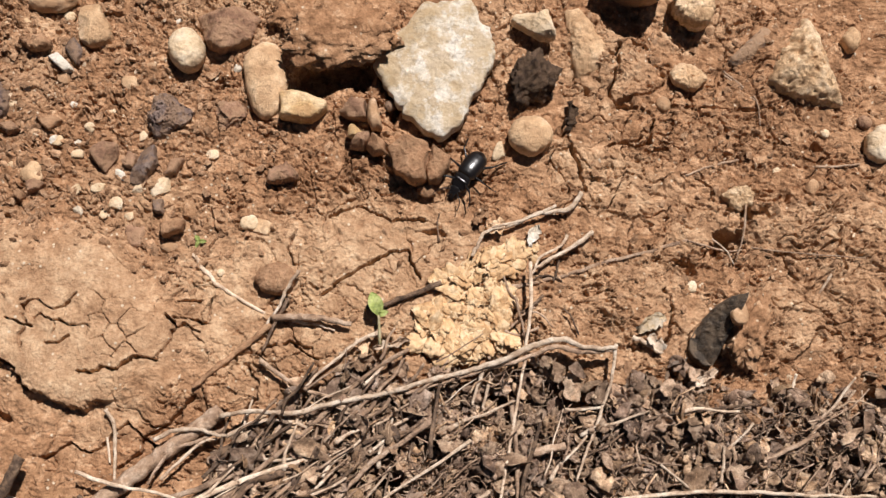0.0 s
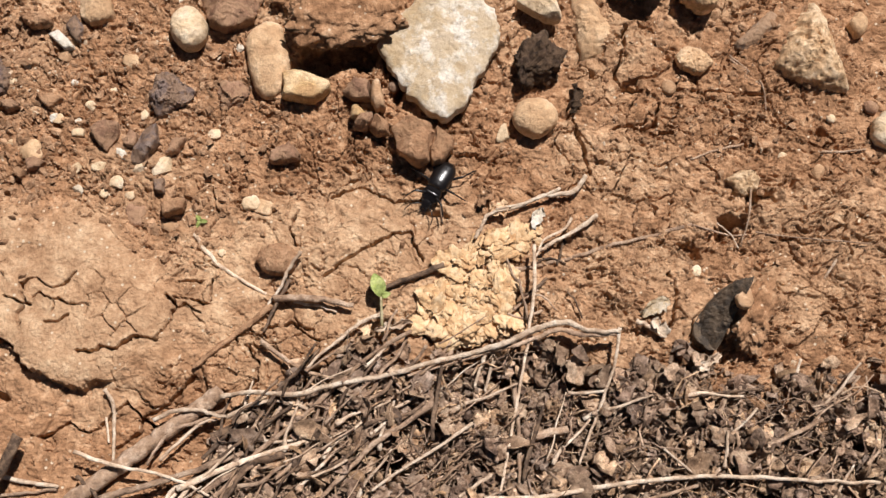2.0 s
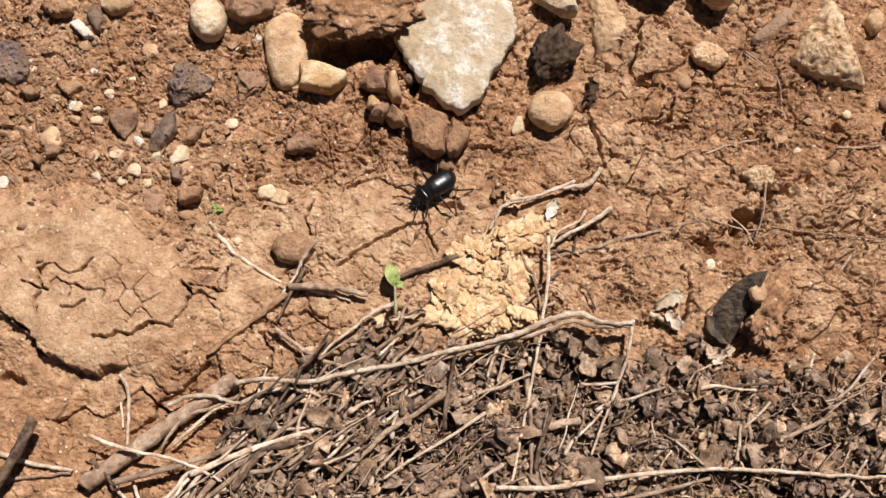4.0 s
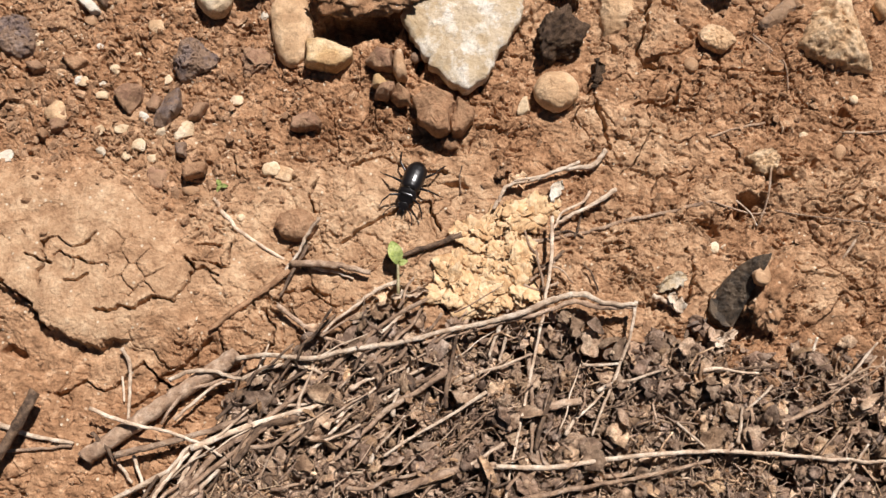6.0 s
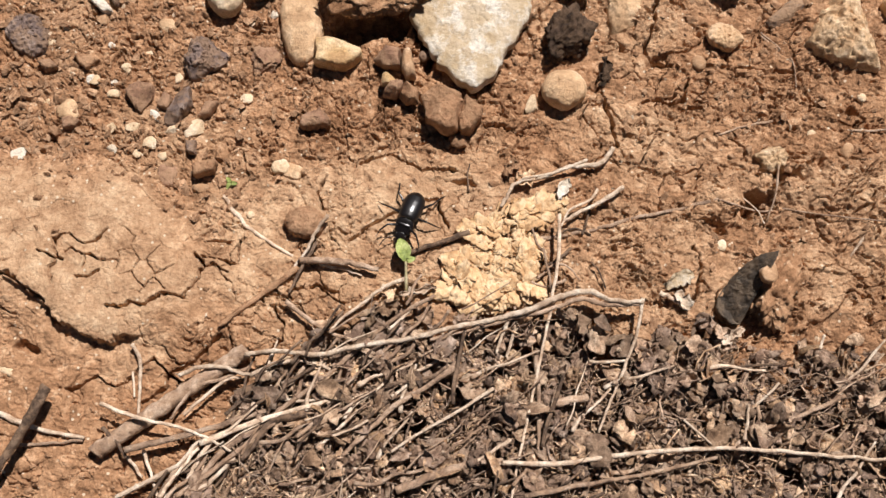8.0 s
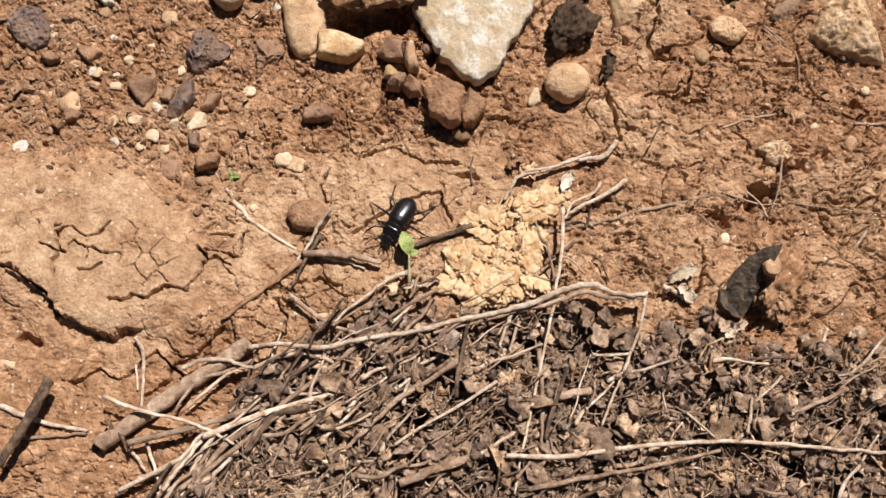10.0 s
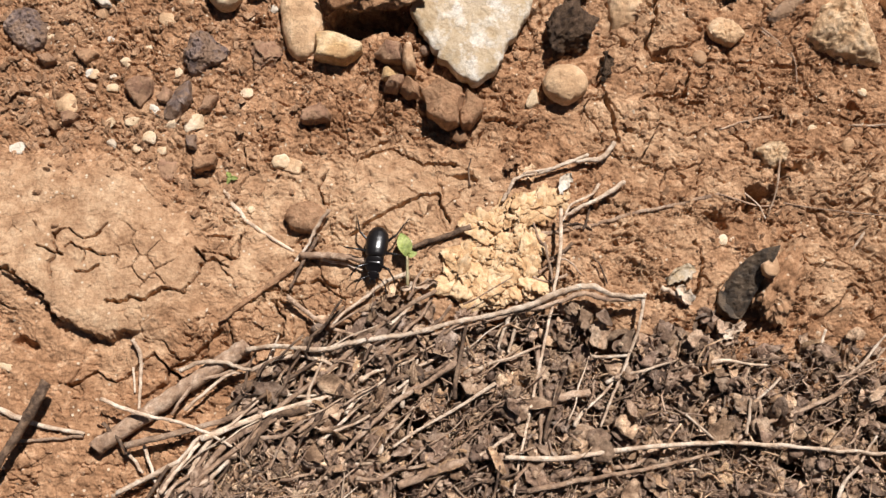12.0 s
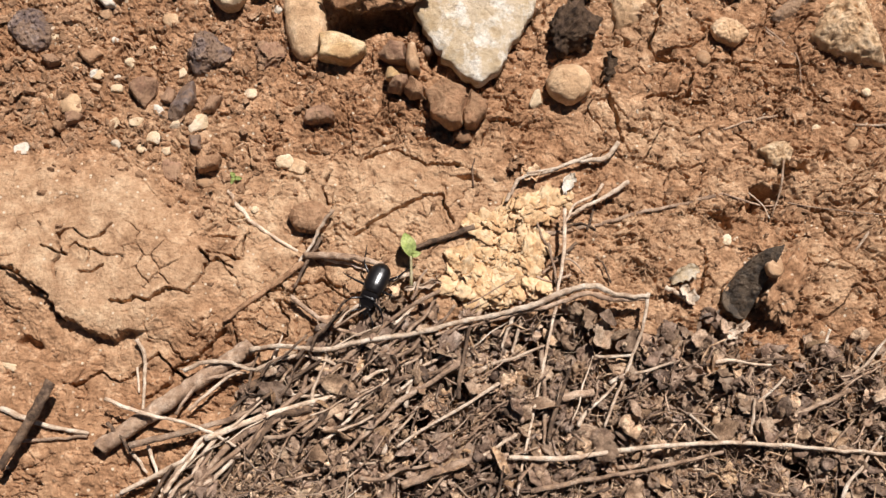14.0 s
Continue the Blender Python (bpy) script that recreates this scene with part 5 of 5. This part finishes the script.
def scatter_litter():
    """Leaf scraps and stem bits too many to count, heaped over the humus."""
    rnd, nprnd = random.Random(11), np.random.RandomState(11)
    x, y = litter_places(nprnd, 5000)
    z = broad(x, y)
    deep = 0.15 + 0.85 * np.clip(fbm(x, y, 65, 3, 66) * 1.8 + 0.5, 0, 1)
    verts, faces = [], []
    for k in range(len(x)):
        size = rnd.choice((0.0016, 0.0022, 0.003, 0.0042, 0.0055, 0.0075, 0.009))
        v, f = frill(rnd, size * 0.95, 12, 2, 1.15) if k % 5 > 1 else scrap(rnd, size, rnd.uniform(0.1, 0.9), 3, 2)
        m = pose(x[k], y[k], z[k] + 0.0125 * deep[k] * rnd.random(), rnd.gauss(0, 26), rnd.gauss(0, 26), rnd.uniform(0, 360))
        n = len(verts)
        verts += [m @ p for p in v]
        faces += [[q + n for q in g] for g in f]
    tagged(new("leaf_litter", mesh("leaf_litter", verts, faces, LITTER)), "heap of dry grey-brown leaf scraps", "litter", kind="stuff")
    x, y = litter_places(nprnd, 1900, 0.006)
    z = broad(x, y)
    verts, faces = [], []
    for k in range(len(x)):
        half = rnd.uniform(0.002, 0.009)
        r = rnd.choice((0.00016, 0.0002, 0.00026, 0.00034, 0.00055))
        a = rnd.gauss(35, 60)
        m = pose(x[k], y[k], z[k] + rnd.uniform(0.001, 0.0105), 0, rnd.gauss(0, 10), a)
        sag = rnd.uniform(-0.75, 0.75) * half
        line = [m @ Vector((half * s, sag * (1 - s * s) + rnd.uniform(-0.1, 0.1) * half, rnd.uniform(-0.06, 0.06) * half)) for s in (-1, -0.4, 0.2, 1)]
        v, f = tube(line, r, r * 0.7, 5, 0.15, k)
        n = len(verts)
        verts += v
        faces += [[q + n for q in g] for g in f]
    tagged(new("stem_litter", mesh("stem_litter", verts, faces, LITTER)), "broken dry stems and stalks in litter", "litter", kind="stuff")


def dead_leaves():
    """The larger dry leaves, each one a thing."""
    rnd, nprnd = random.Random(23), np.random.RandomState(23)
    shapes = []
    for k in range(18):
        v, f = frill(rnd, 0.0105, 34, 7, 0.85 + 0.04 * k)
        shapes.append(mesh("dead_leaf", v, f, DEAD_LEAF))
    x, y = litter_places(nprnd, 240)
    for k in range(len(x)):
        ob = new("dead_leaf", shapes[k % 18])
        s = rnd.uniform(0.35, 0.85)
        ob.matrix_basis = pose(x[k], y[k], lie(x[k], y[k]) + rnd.uniform(0.0035, 0.0085), rnd.gauss(0, 24), rnd.gauss(0, 24), rnd.uniform(0, 360)) @ Matrix.Scale(s, 4)
        tagged(ob, "curled dry brown leaf in the litter", "leaf", "dead leaves in the litter")


scatter_litter()
dead_leaves()


# ---- pale wood shavings ----
def shavings():
    heap = tagged(new("wood_shavings"), "heap of pale yellow crumbled wood flakes", "shavings")
    heap.location = (0.0215, 0.0003, 0)
    rnd = random.Random(4)
    shapes = []
    for k in range(9):
        v, f = scrap(rnd, 0.0115, 0.06 + 0.035 * k, 8, 7)
        v = [p + Vector((0, 0, 0.0011 * noise.noise(p * 330 + Vector((k, 0, 0))))) for p in v]
        shapes.append(mesh("flake", v, f, PULP))
    spine = [(0.043, 0.019), (0.038, 0.017), (0.049, 0.019), (0.023, 0.010), (0.016, 0.010), (0.035, 0.012), (0.042, 0.014), (0.018, 0.003), (0.015, -0.004), (0.023, -0.006), (0.028, 0.0), (0.036, 0.001),
             (0.038, -0.006), (0.011, -0.008), (0.010, -0.014), (0.016, -0.016), (0.025, -0.014), (0.035, -0.011), (0.038, -0.018), (0.028, -0.020), (0.018, -0.021), (0.013, -0.024), (0.023, -0.026), (0.004, -0.011), (0.006, -0.020)]
    for k in range(170):
        cx, cy = spine[k % len(spine)]
        x, y = cx + rnd.gauss(0, 0.003), cy + rnd.gauss(0, 0.0026)
        size = rnd.choice((0.0035, 0.0045, 0.006, 0.0075, 0.009, 0.0105))
        ob = part("lump", rock_mesh("lump", (size * rnd.uniform(1.0, 1.8), size, size * rnd.uniform(0.35, 0.55)), PULP, 300 + k, 1, 0.28, 0.05, level=4 if size > 0.006 else 3), heap)
        ob.matrix_basis = pose(x - heap.location.x, y - heap.location.y, lie(x, y) + rnd.uniform(0.0005, 0.0022), rnd.gauss(0, 14), rnd.gauss(0, 14), rnd.uniform(0, 360))
    for k in range(36):
        cx, cy = spine[k % len(spine)]
        x, y = cx + rnd.gauss(0, 0.0035), cy + rnd.gauss(0, 0.003)
        ob = part("flake", shapes[k % 9], heap)
        m = pose(x, y, lie(x, y) + rnd.uniform(0.002, 0.0042), rnd.gauss(0, 12), rnd.gauss(0, 12), rnd.uniform(0, 360)) @ Matrix.Scale(rnd.uniform(0.35, 0.8), 4)
        ob.matrix_basis = Matrix.Translation(heap.location).inverted() @ m


shavings()
for px, py, s, turn, tone, label in ((0.0371, 0.0304, 1.5, 25, FLAKE, "pale papery bract under a stem"), (0.0535, 0.0264, 1.0, 70, LIMESTONE, "white chip of bark"),
                                     (0.0308, 0.0357, 1.4, 40, CLOD, "flat plate of tan mud"), (0.1030, -0.0150, 1.6, 20, CHALK, "crumpled silvery-grey dry leaf"),
                                     (0.1045, -0.0245, 1.3, 150, STRAW, "crumpled tan dry leaf"), (-0.0232, -0.0239, 1.2, 80, FLAKE, "yellowish dry leaf scrap"),
                                     (-0.0109, -0.0201, 1.6, 10, STRAW, "flat strip of dry bark"), (0.1239, -0.0401, 1.5, 30, STRAW, "orange-tan dry leaf scrap"),
                                     (-0.0386, -0.0561, 1.3, 30, FLAKE, "pale tan leaf scrap"), (-0.0203, -0.0621, 1.2, 0, FLAKE, "yellow-tan leaf scrap on dry soil")):
    v, f = scrap(random.Random(int(turn * 7 + s * 10)), 0.007 * s, 0.35 if s < 2 else 0.12, 9, 6)
    ob = new("leaf_scrap", mesh("leaf_scrap", v, f, tone))
    ob.matrix_basis = pose(px, py, lie(px, py) + (0.0035 if s < 2 else 0.002), 6, -5, turn)
    tagged(ob, label, "leaf")
v, f = scrap(random.Random(9), 0.011, 0.5, 9, 6)
ob = new("dark_leaf", mesh("dark_leaf", v, f, DARK))
ob.matrix_basis = pose(0.0733, 0.0817, lie(0.0733, 0.0817) + 0.005, 40, -20, 75)
tagged(ob, "curled blackened leaf standing on soil", "leaf")


# ---- seedlings ----
def blade(length, width, cup):
    """A pointed leaf blade along +y with a sunken midrib."""
    verts, faces, rows, cols = [], [], 12, 8
    for side in (0, -0.0002):
        for i in range(rows + 1):
            u = i / rows
            w = width / 2 * math.sin(math.pi * min(1, u * 0.93 + 0.05)) ** 0.75
            for j in range(cols + 1):
                v = j / cols * 2 - 1
                verts.append(Vector((v * w, u * length, cup * w * abs(v) + 0.0006 * math.sin(u * 5) - 0.06 * length * u * u + 0.00015 * math.sin(9 * u + 6 * abs(v)) + side)))
    n = (rows + 1) * (cols + 1)
    for i in range(rows):
        for j in range(cols):
            a = i * (cols + 1) + j
            q = [a, a + 1, a + cols + 2, a + cols + 1]
            faces += [q, [k + n for k in q[::-1]]]
    return verts, faces


def seedling(x, y, top, leaf, turn, label):
    plant = tagged(new("seedling"), label, "seedling")
    plant.location = (x, y, lie(x, y))
    line = smooth_path([(0, 0, -0.001), (top[0] * 0.4, top[1] * 0.3, top[2] * 0.6), top], 5)
    v, f = tube(line, 0.0008, 0.0006, 7, 0.05, 3)
    part("stem", mesh("stem", v, f, PALE_GREEN), plant)
    for k, (length, spin, tip) in enumerate(leaf):
        v, f = blade(length, length * 0.62, 0.35)
        ob = part("leaf", mesh("leaf", v, f, GREEN), plant, "fresh green leaf on dry soil")
        ob.matrix_basis = pose(*top, tip, 8, spin)


seedling(-0.0160, -0.0230, (0.0000, 0.0150, 0.0085), ((0.0105, 16, 8), (0.0045, -70, 20)), 0, "tiny green seedling with one broad leaf")
seedling(-0.0949, 0.0285, (-0.0005, 0.0010, 0.002), ((0.0035, 30, 10), (0.0032, -90, 10), (0.003, 150, 10)), 0, "very small green sprout in cracked mud")


# ---- beetle ----
MM = 0.00108


def dome(name, rings, material, parent, groove=0, half=0, label=""):
    """A rounded body part from (y, half width, top, bottom, centre z) in mm, from back to front. half: -1 or 1 for one side only."""
    verts, faces, sides = [], [], 28
    line = []
    for (a, b) in zip(rings, rings[1:]):
        line += [tuple(p + (q - p) * k / 4 for p, q in zip(a, b)) for k in range(4)]
    line.append(rings[-1])
    lo, hi = (0, math.pi * 2) if not half else ((-math.pi / 2, math.pi / 2) if half > 0 else (math.pi / 2, math.pi * 1.5))
    count = sides if not half else sides // 2 + 1
    for y, w, top, bottom, cz in line:
        for k in range(count):
            a = lo + (hi - lo) * k / (sides if not half else sides // 2)
            s, c = math.sin(a), math.cos(a)
            depth = 1 - groove * 0.5 * (1 + math.cos(a * 16)) if s > -0.1 else 1
            x = w * math.copysign(abs(c) ** 0.9, c) * depth
            z = cz + (top if s > 0 else bottom) * s * depth
            if half and abs(c) < 1e-6:
                x = half * 0.05
            verts.append((x * MM, y * MM, z * MM))
    n = len(line)
    for i in range(n - 1):
        for k in range(count if not half else count - 1):
            b = i * count
            faces.append([b + k, b + (k + 1) % count, b + count + (k + 1) % count, b + count + k])
    faces += [list(range(count))[::-1], [(n - 1) * count + k for k in range(count)]]
    bm = bmesh.new()
    me = mesh(name, verts, faces, material)
    bm.from_mesh(me)
    bmesh.ops.recalc_face_normals(bm, faces=bm.faces)
    bm.to_mesh(me)
    bm.free()
    return part(name, me, parent, label)


def limb(name, pts, r0, r1, parent, rough=0.05, sides=8):
    line = smooth_path([tuple(c * MM for c in p) for p in pts], 5)
    v, f = tube(line, r0 * MM, r1 * MM, sides, rough, 1)
    return part(name, mesh(name, v, f, SHELL), parent)


def build_beetle():
    body = tagged(new("beetle"), "glossy black ground beetle walking over dry soil", "beetle")
    dome("abdomen", [(-7.0, 0.5, 0.3, 0.4, 2.9), (-6.2, 2.4, 0.6, 1.0, 2.8), (-3, 3.8, 0.8, 1.6, 2.8), (2, 3.8, 0.8, 1.7, 2.8), (5.6, 3.2, 0.6, 1.5, 2.8), (9, 2.6, 0.5, 1.3, 2.7)], SHELL, body)
    rings = [(-7.5, 0.35, 0.35, 0.15, 3.0), (-7.1, 1.6, 1.3, 0.3, 3.0), (-6.2, 2.9, 2.3, 0.4, 3.0), (-4.6, 4.05, 3.05, 0.5, 3.0), (-2, 4.6, 3.4, 0.5, 3.0), (0.5, 4.6, 3.45, 0.5, 3.0),
             (3, 4.4, 3.3, 0.5, 3.0), (5.0, 3.9, 2.8, 0.5, 3.0), (5.8, 3.4, 2.4, 0.4, 3.0), (6.1, 2.8, 1.8, 0.3, 3.0)]
    for side in (-1, 1):
        dome("wing_case", rings, SHELL, body, 0.012, side, "shiny black ridged wing case")
    dome("thorax_shield", [(5.8, 2.8, 1.2, 0.8, 2.9), (6.1, 3.3, 1.6, 1.2, 2.7), (7.2, 3.75, 1.7, 1.4, 2.1), (8.6, 3.8, 1.6, 1.3, 1.3), (10.0, 3.4, 1.3, 1.2, 0.5), (10.8, 2.9, 1.0, 1.0, 0.1), (11.1, 1.8, 0.8, 0.7, 0.0)], SHELL, body, label="smooth black shield behind the head")
    head = dome("head", [(10.6, 1.4, 0.7, 0.6, 0.2), (11.2, 2.05, 0.9, 0.8, -0.1), (12.1, 2.15, 0.9, 0.8, -0.6), (13.0, 1.7, 0.7, 0.6, -1.1), (13.7, 1.1, 0.45, 0.4, -1.5), (14.0, 0.6, 0.25, 0.25, -1.7)], SHELL, body)
    for side in (-1, 1):
        v, f = BALLS[2]
        eye = part("eye", mesh("eye", [p * 0.00052 for p in v], f, SHELL), head)
        eye.location = (side * 2.0 * MM, 11.8 * MM, -0.2 * MM)
        limb("jaw", [(side * 0.8, 13.5, -1.4), (side * 1.0, 14.5, -1.9), (side * 0.25, 15.1, -2.2)], 0.42, 0.12, head)
        line = [(side * 1.5, 12.8, -0.5), (side * 3.0, 14.0, 0.1), (side * 4.6, 15.4, 0.2), (side * 5.8, 17.2, -0.6), (side * 6.2, 19.0, -1.6)]
        limb("antenna", line, 0.26, 0.17, body, 0.35, 7)
        limb("feeler", [(side * 0.7, 13.8, -1.5), (side * 1.3, 14.9, -2.0), (side * 1.0, 15.7, -2.5)], 0.2, 0.14, head)
    legs = []
    #        joint on the body, then knee, ankle and toe measured from it
    spec = {"front_leg": ((2.0, 8.6, 1.5), (4.4, 2.4, 1.3), (6.6, 5.2, -0.9), (7.0, 7.6, -2.1)),
            "middle_leg": ((2.6, 3.6, 2.0), (5.6, 0.4, 1.7), (9.2, -0.8, -1.2), (11.4, -1.8, -2.6)),
            "hind_leg": ((2.4, 0.0, 2.0), (5.2, -4.2, 1.7), (7.0, -10.2, -1.0), (8.2, -13.8, -2.6))}
    for name, (joint, knee, ankle, toe) in spec.items():
        for side in (-1, 1):
            flip = lambda p: (p[0] * side, p[1], p[2])
            leg = limb(name, [(0, 0, 0), flip(tuple(c * 0.5 + (0.25 if i == 2 else 0) for i, c in enumerate(knee))), flip(knee)], 0.66, 0.44, body)
            leg.location = tuple(c * MM for c in flip(joint))
            limb("shin", [flip(knee), flip(tuple((a + b) / 2 for a, b in zip(knee, ankle))), flip(ankle)], 0.32, 0.36, leg)
            limb("foot", [flip(ankle), flip(tuple((a + b) / 2 - (0.35 if i == 2 else 0) for i, (a, b) in enumerate(zip(ankle, toe)))), flip(toe)], 0.2, 0.15, leg, 0.4)
            legs.append((leg, side, name))
    return body, legs


beetle, beetle_legs = build_beetle()

# seconds, place, lift over the ground and heading of the beetle
BEETLE_WAY = [
    (0.0, 0.0276, 0.0584, 0.0000, 141),
    (0.5, 0.0234, 0.0547, 0.0000, 137),
    (1.0, 0.0226, 0.0529, 0.0000, 140),
    (1.5, 0.0180, 0.0483, 0.0000, 142),
    (2.0, 0.0118, 0.0450, 0.0000, 147),
    (2.5, 0.0107, 0.0427, 0.0000, 131),
    (3.0, 0.0075, 0.0430, 0.0000, 121),
    (3.2, 0.0066, 0.0424, 0.0000, 121),
    (5.3, -0.0044, 0.0346, 0.0000, 140),
    (5.5, -0.0066, 0.0343, 0.0000, 143),
    (6.0, -0.0094, 0.0313, 0.0000, 159),
    (6.5, -0.0089, 0.0285, 0.0000, 161),
    (7.0, -0.0106, 0.0222, 0.0000, 160),
    (7.5, -0.0140, 0.0194, 0.0000, 164),
    (8.0, -0.0139, 0.0160, 0.0000, 158),
    (8.2, -0.0143, 0.0157, 0.0000, 157),
    (10.3, -0.0217, 0.0090, 0.0000, 145),
    (10.5, -0.0237, 0.0077, 0.0000, 141),
    (10.8, -0.0265, 0.0061, 0.0000, 151),
    (11.0, -0.0269, 0.0059, 0.0005, 156),
    (11.3, -0.0287, 0.0038, 0.0010, 165),
    (11.5, -0.0289, 0.0020, 0.0015, 170),
    (11.8, -0.0291, -0.0005, 0.0020, 173),
    (12.0, -0.0292, -0.0033, 0.0030, 173),
    (12.3, -0.0280, -0.0050, 0.0030, 168),
    (12.5, -0.0283, -0.0071, 0.0030, 168),
    (12.8, -0.0293, -0.0108, 0.0030, 165),
    (13.0, -0.0292, -0.0121, 0.0030, 170),
    (13.3, -0.0298, -0.0120, 0.0020, 172),
    (13.5, -0.0301, -0.0135, 0.0020, 164),
    (13.8, -0.0311, -0.0160, 0.0020, 160),
    (14.0, -0.0308, -0.0190, 0.0020, 157),
]


def motions():
    rows = []
    for t, x, y, lift, yaw in BEETLE_WAY:
        r = radians(yaw + 90)
        ahead, behind = lie(x + 0.008 * math.cos(r), y + 0.008 * math.sin(r)), lie(x - 0.008 * math.cos(r), y - 0.008 * math.sin(r))
        pitch = math.degrees(math.atan2(ahead - behind, 0.016))
        rows.append((t, pose(x, y, (ahead + behind) / 2 + lift + 0.0020, pitch + 12, 0, yaw)))
    walk(beetle, rows)
    times = [k * 0.2 for k in range(71)]
    for leg, side, name in beetle_legs:
        beat = (0 if name == "middle_leg" else 1) + (0 if side > 0 else 1)
        rest = leg.location.copy() / MM
        rows = []
        for t in times:
            s = math.sin(2 * math.pi * t / 1.0 + math.pi * beat)
            raised = max(0.0, math.cos(2 * math.pi * t / 1.0 + math.pi * beat))
            rows.append((t, pose(rest.x * MM, rest.y * MM, rest.z * MM, 0, -side * 9 * raised, side * 13 * s)))
        walk(leg, rows)


motions()
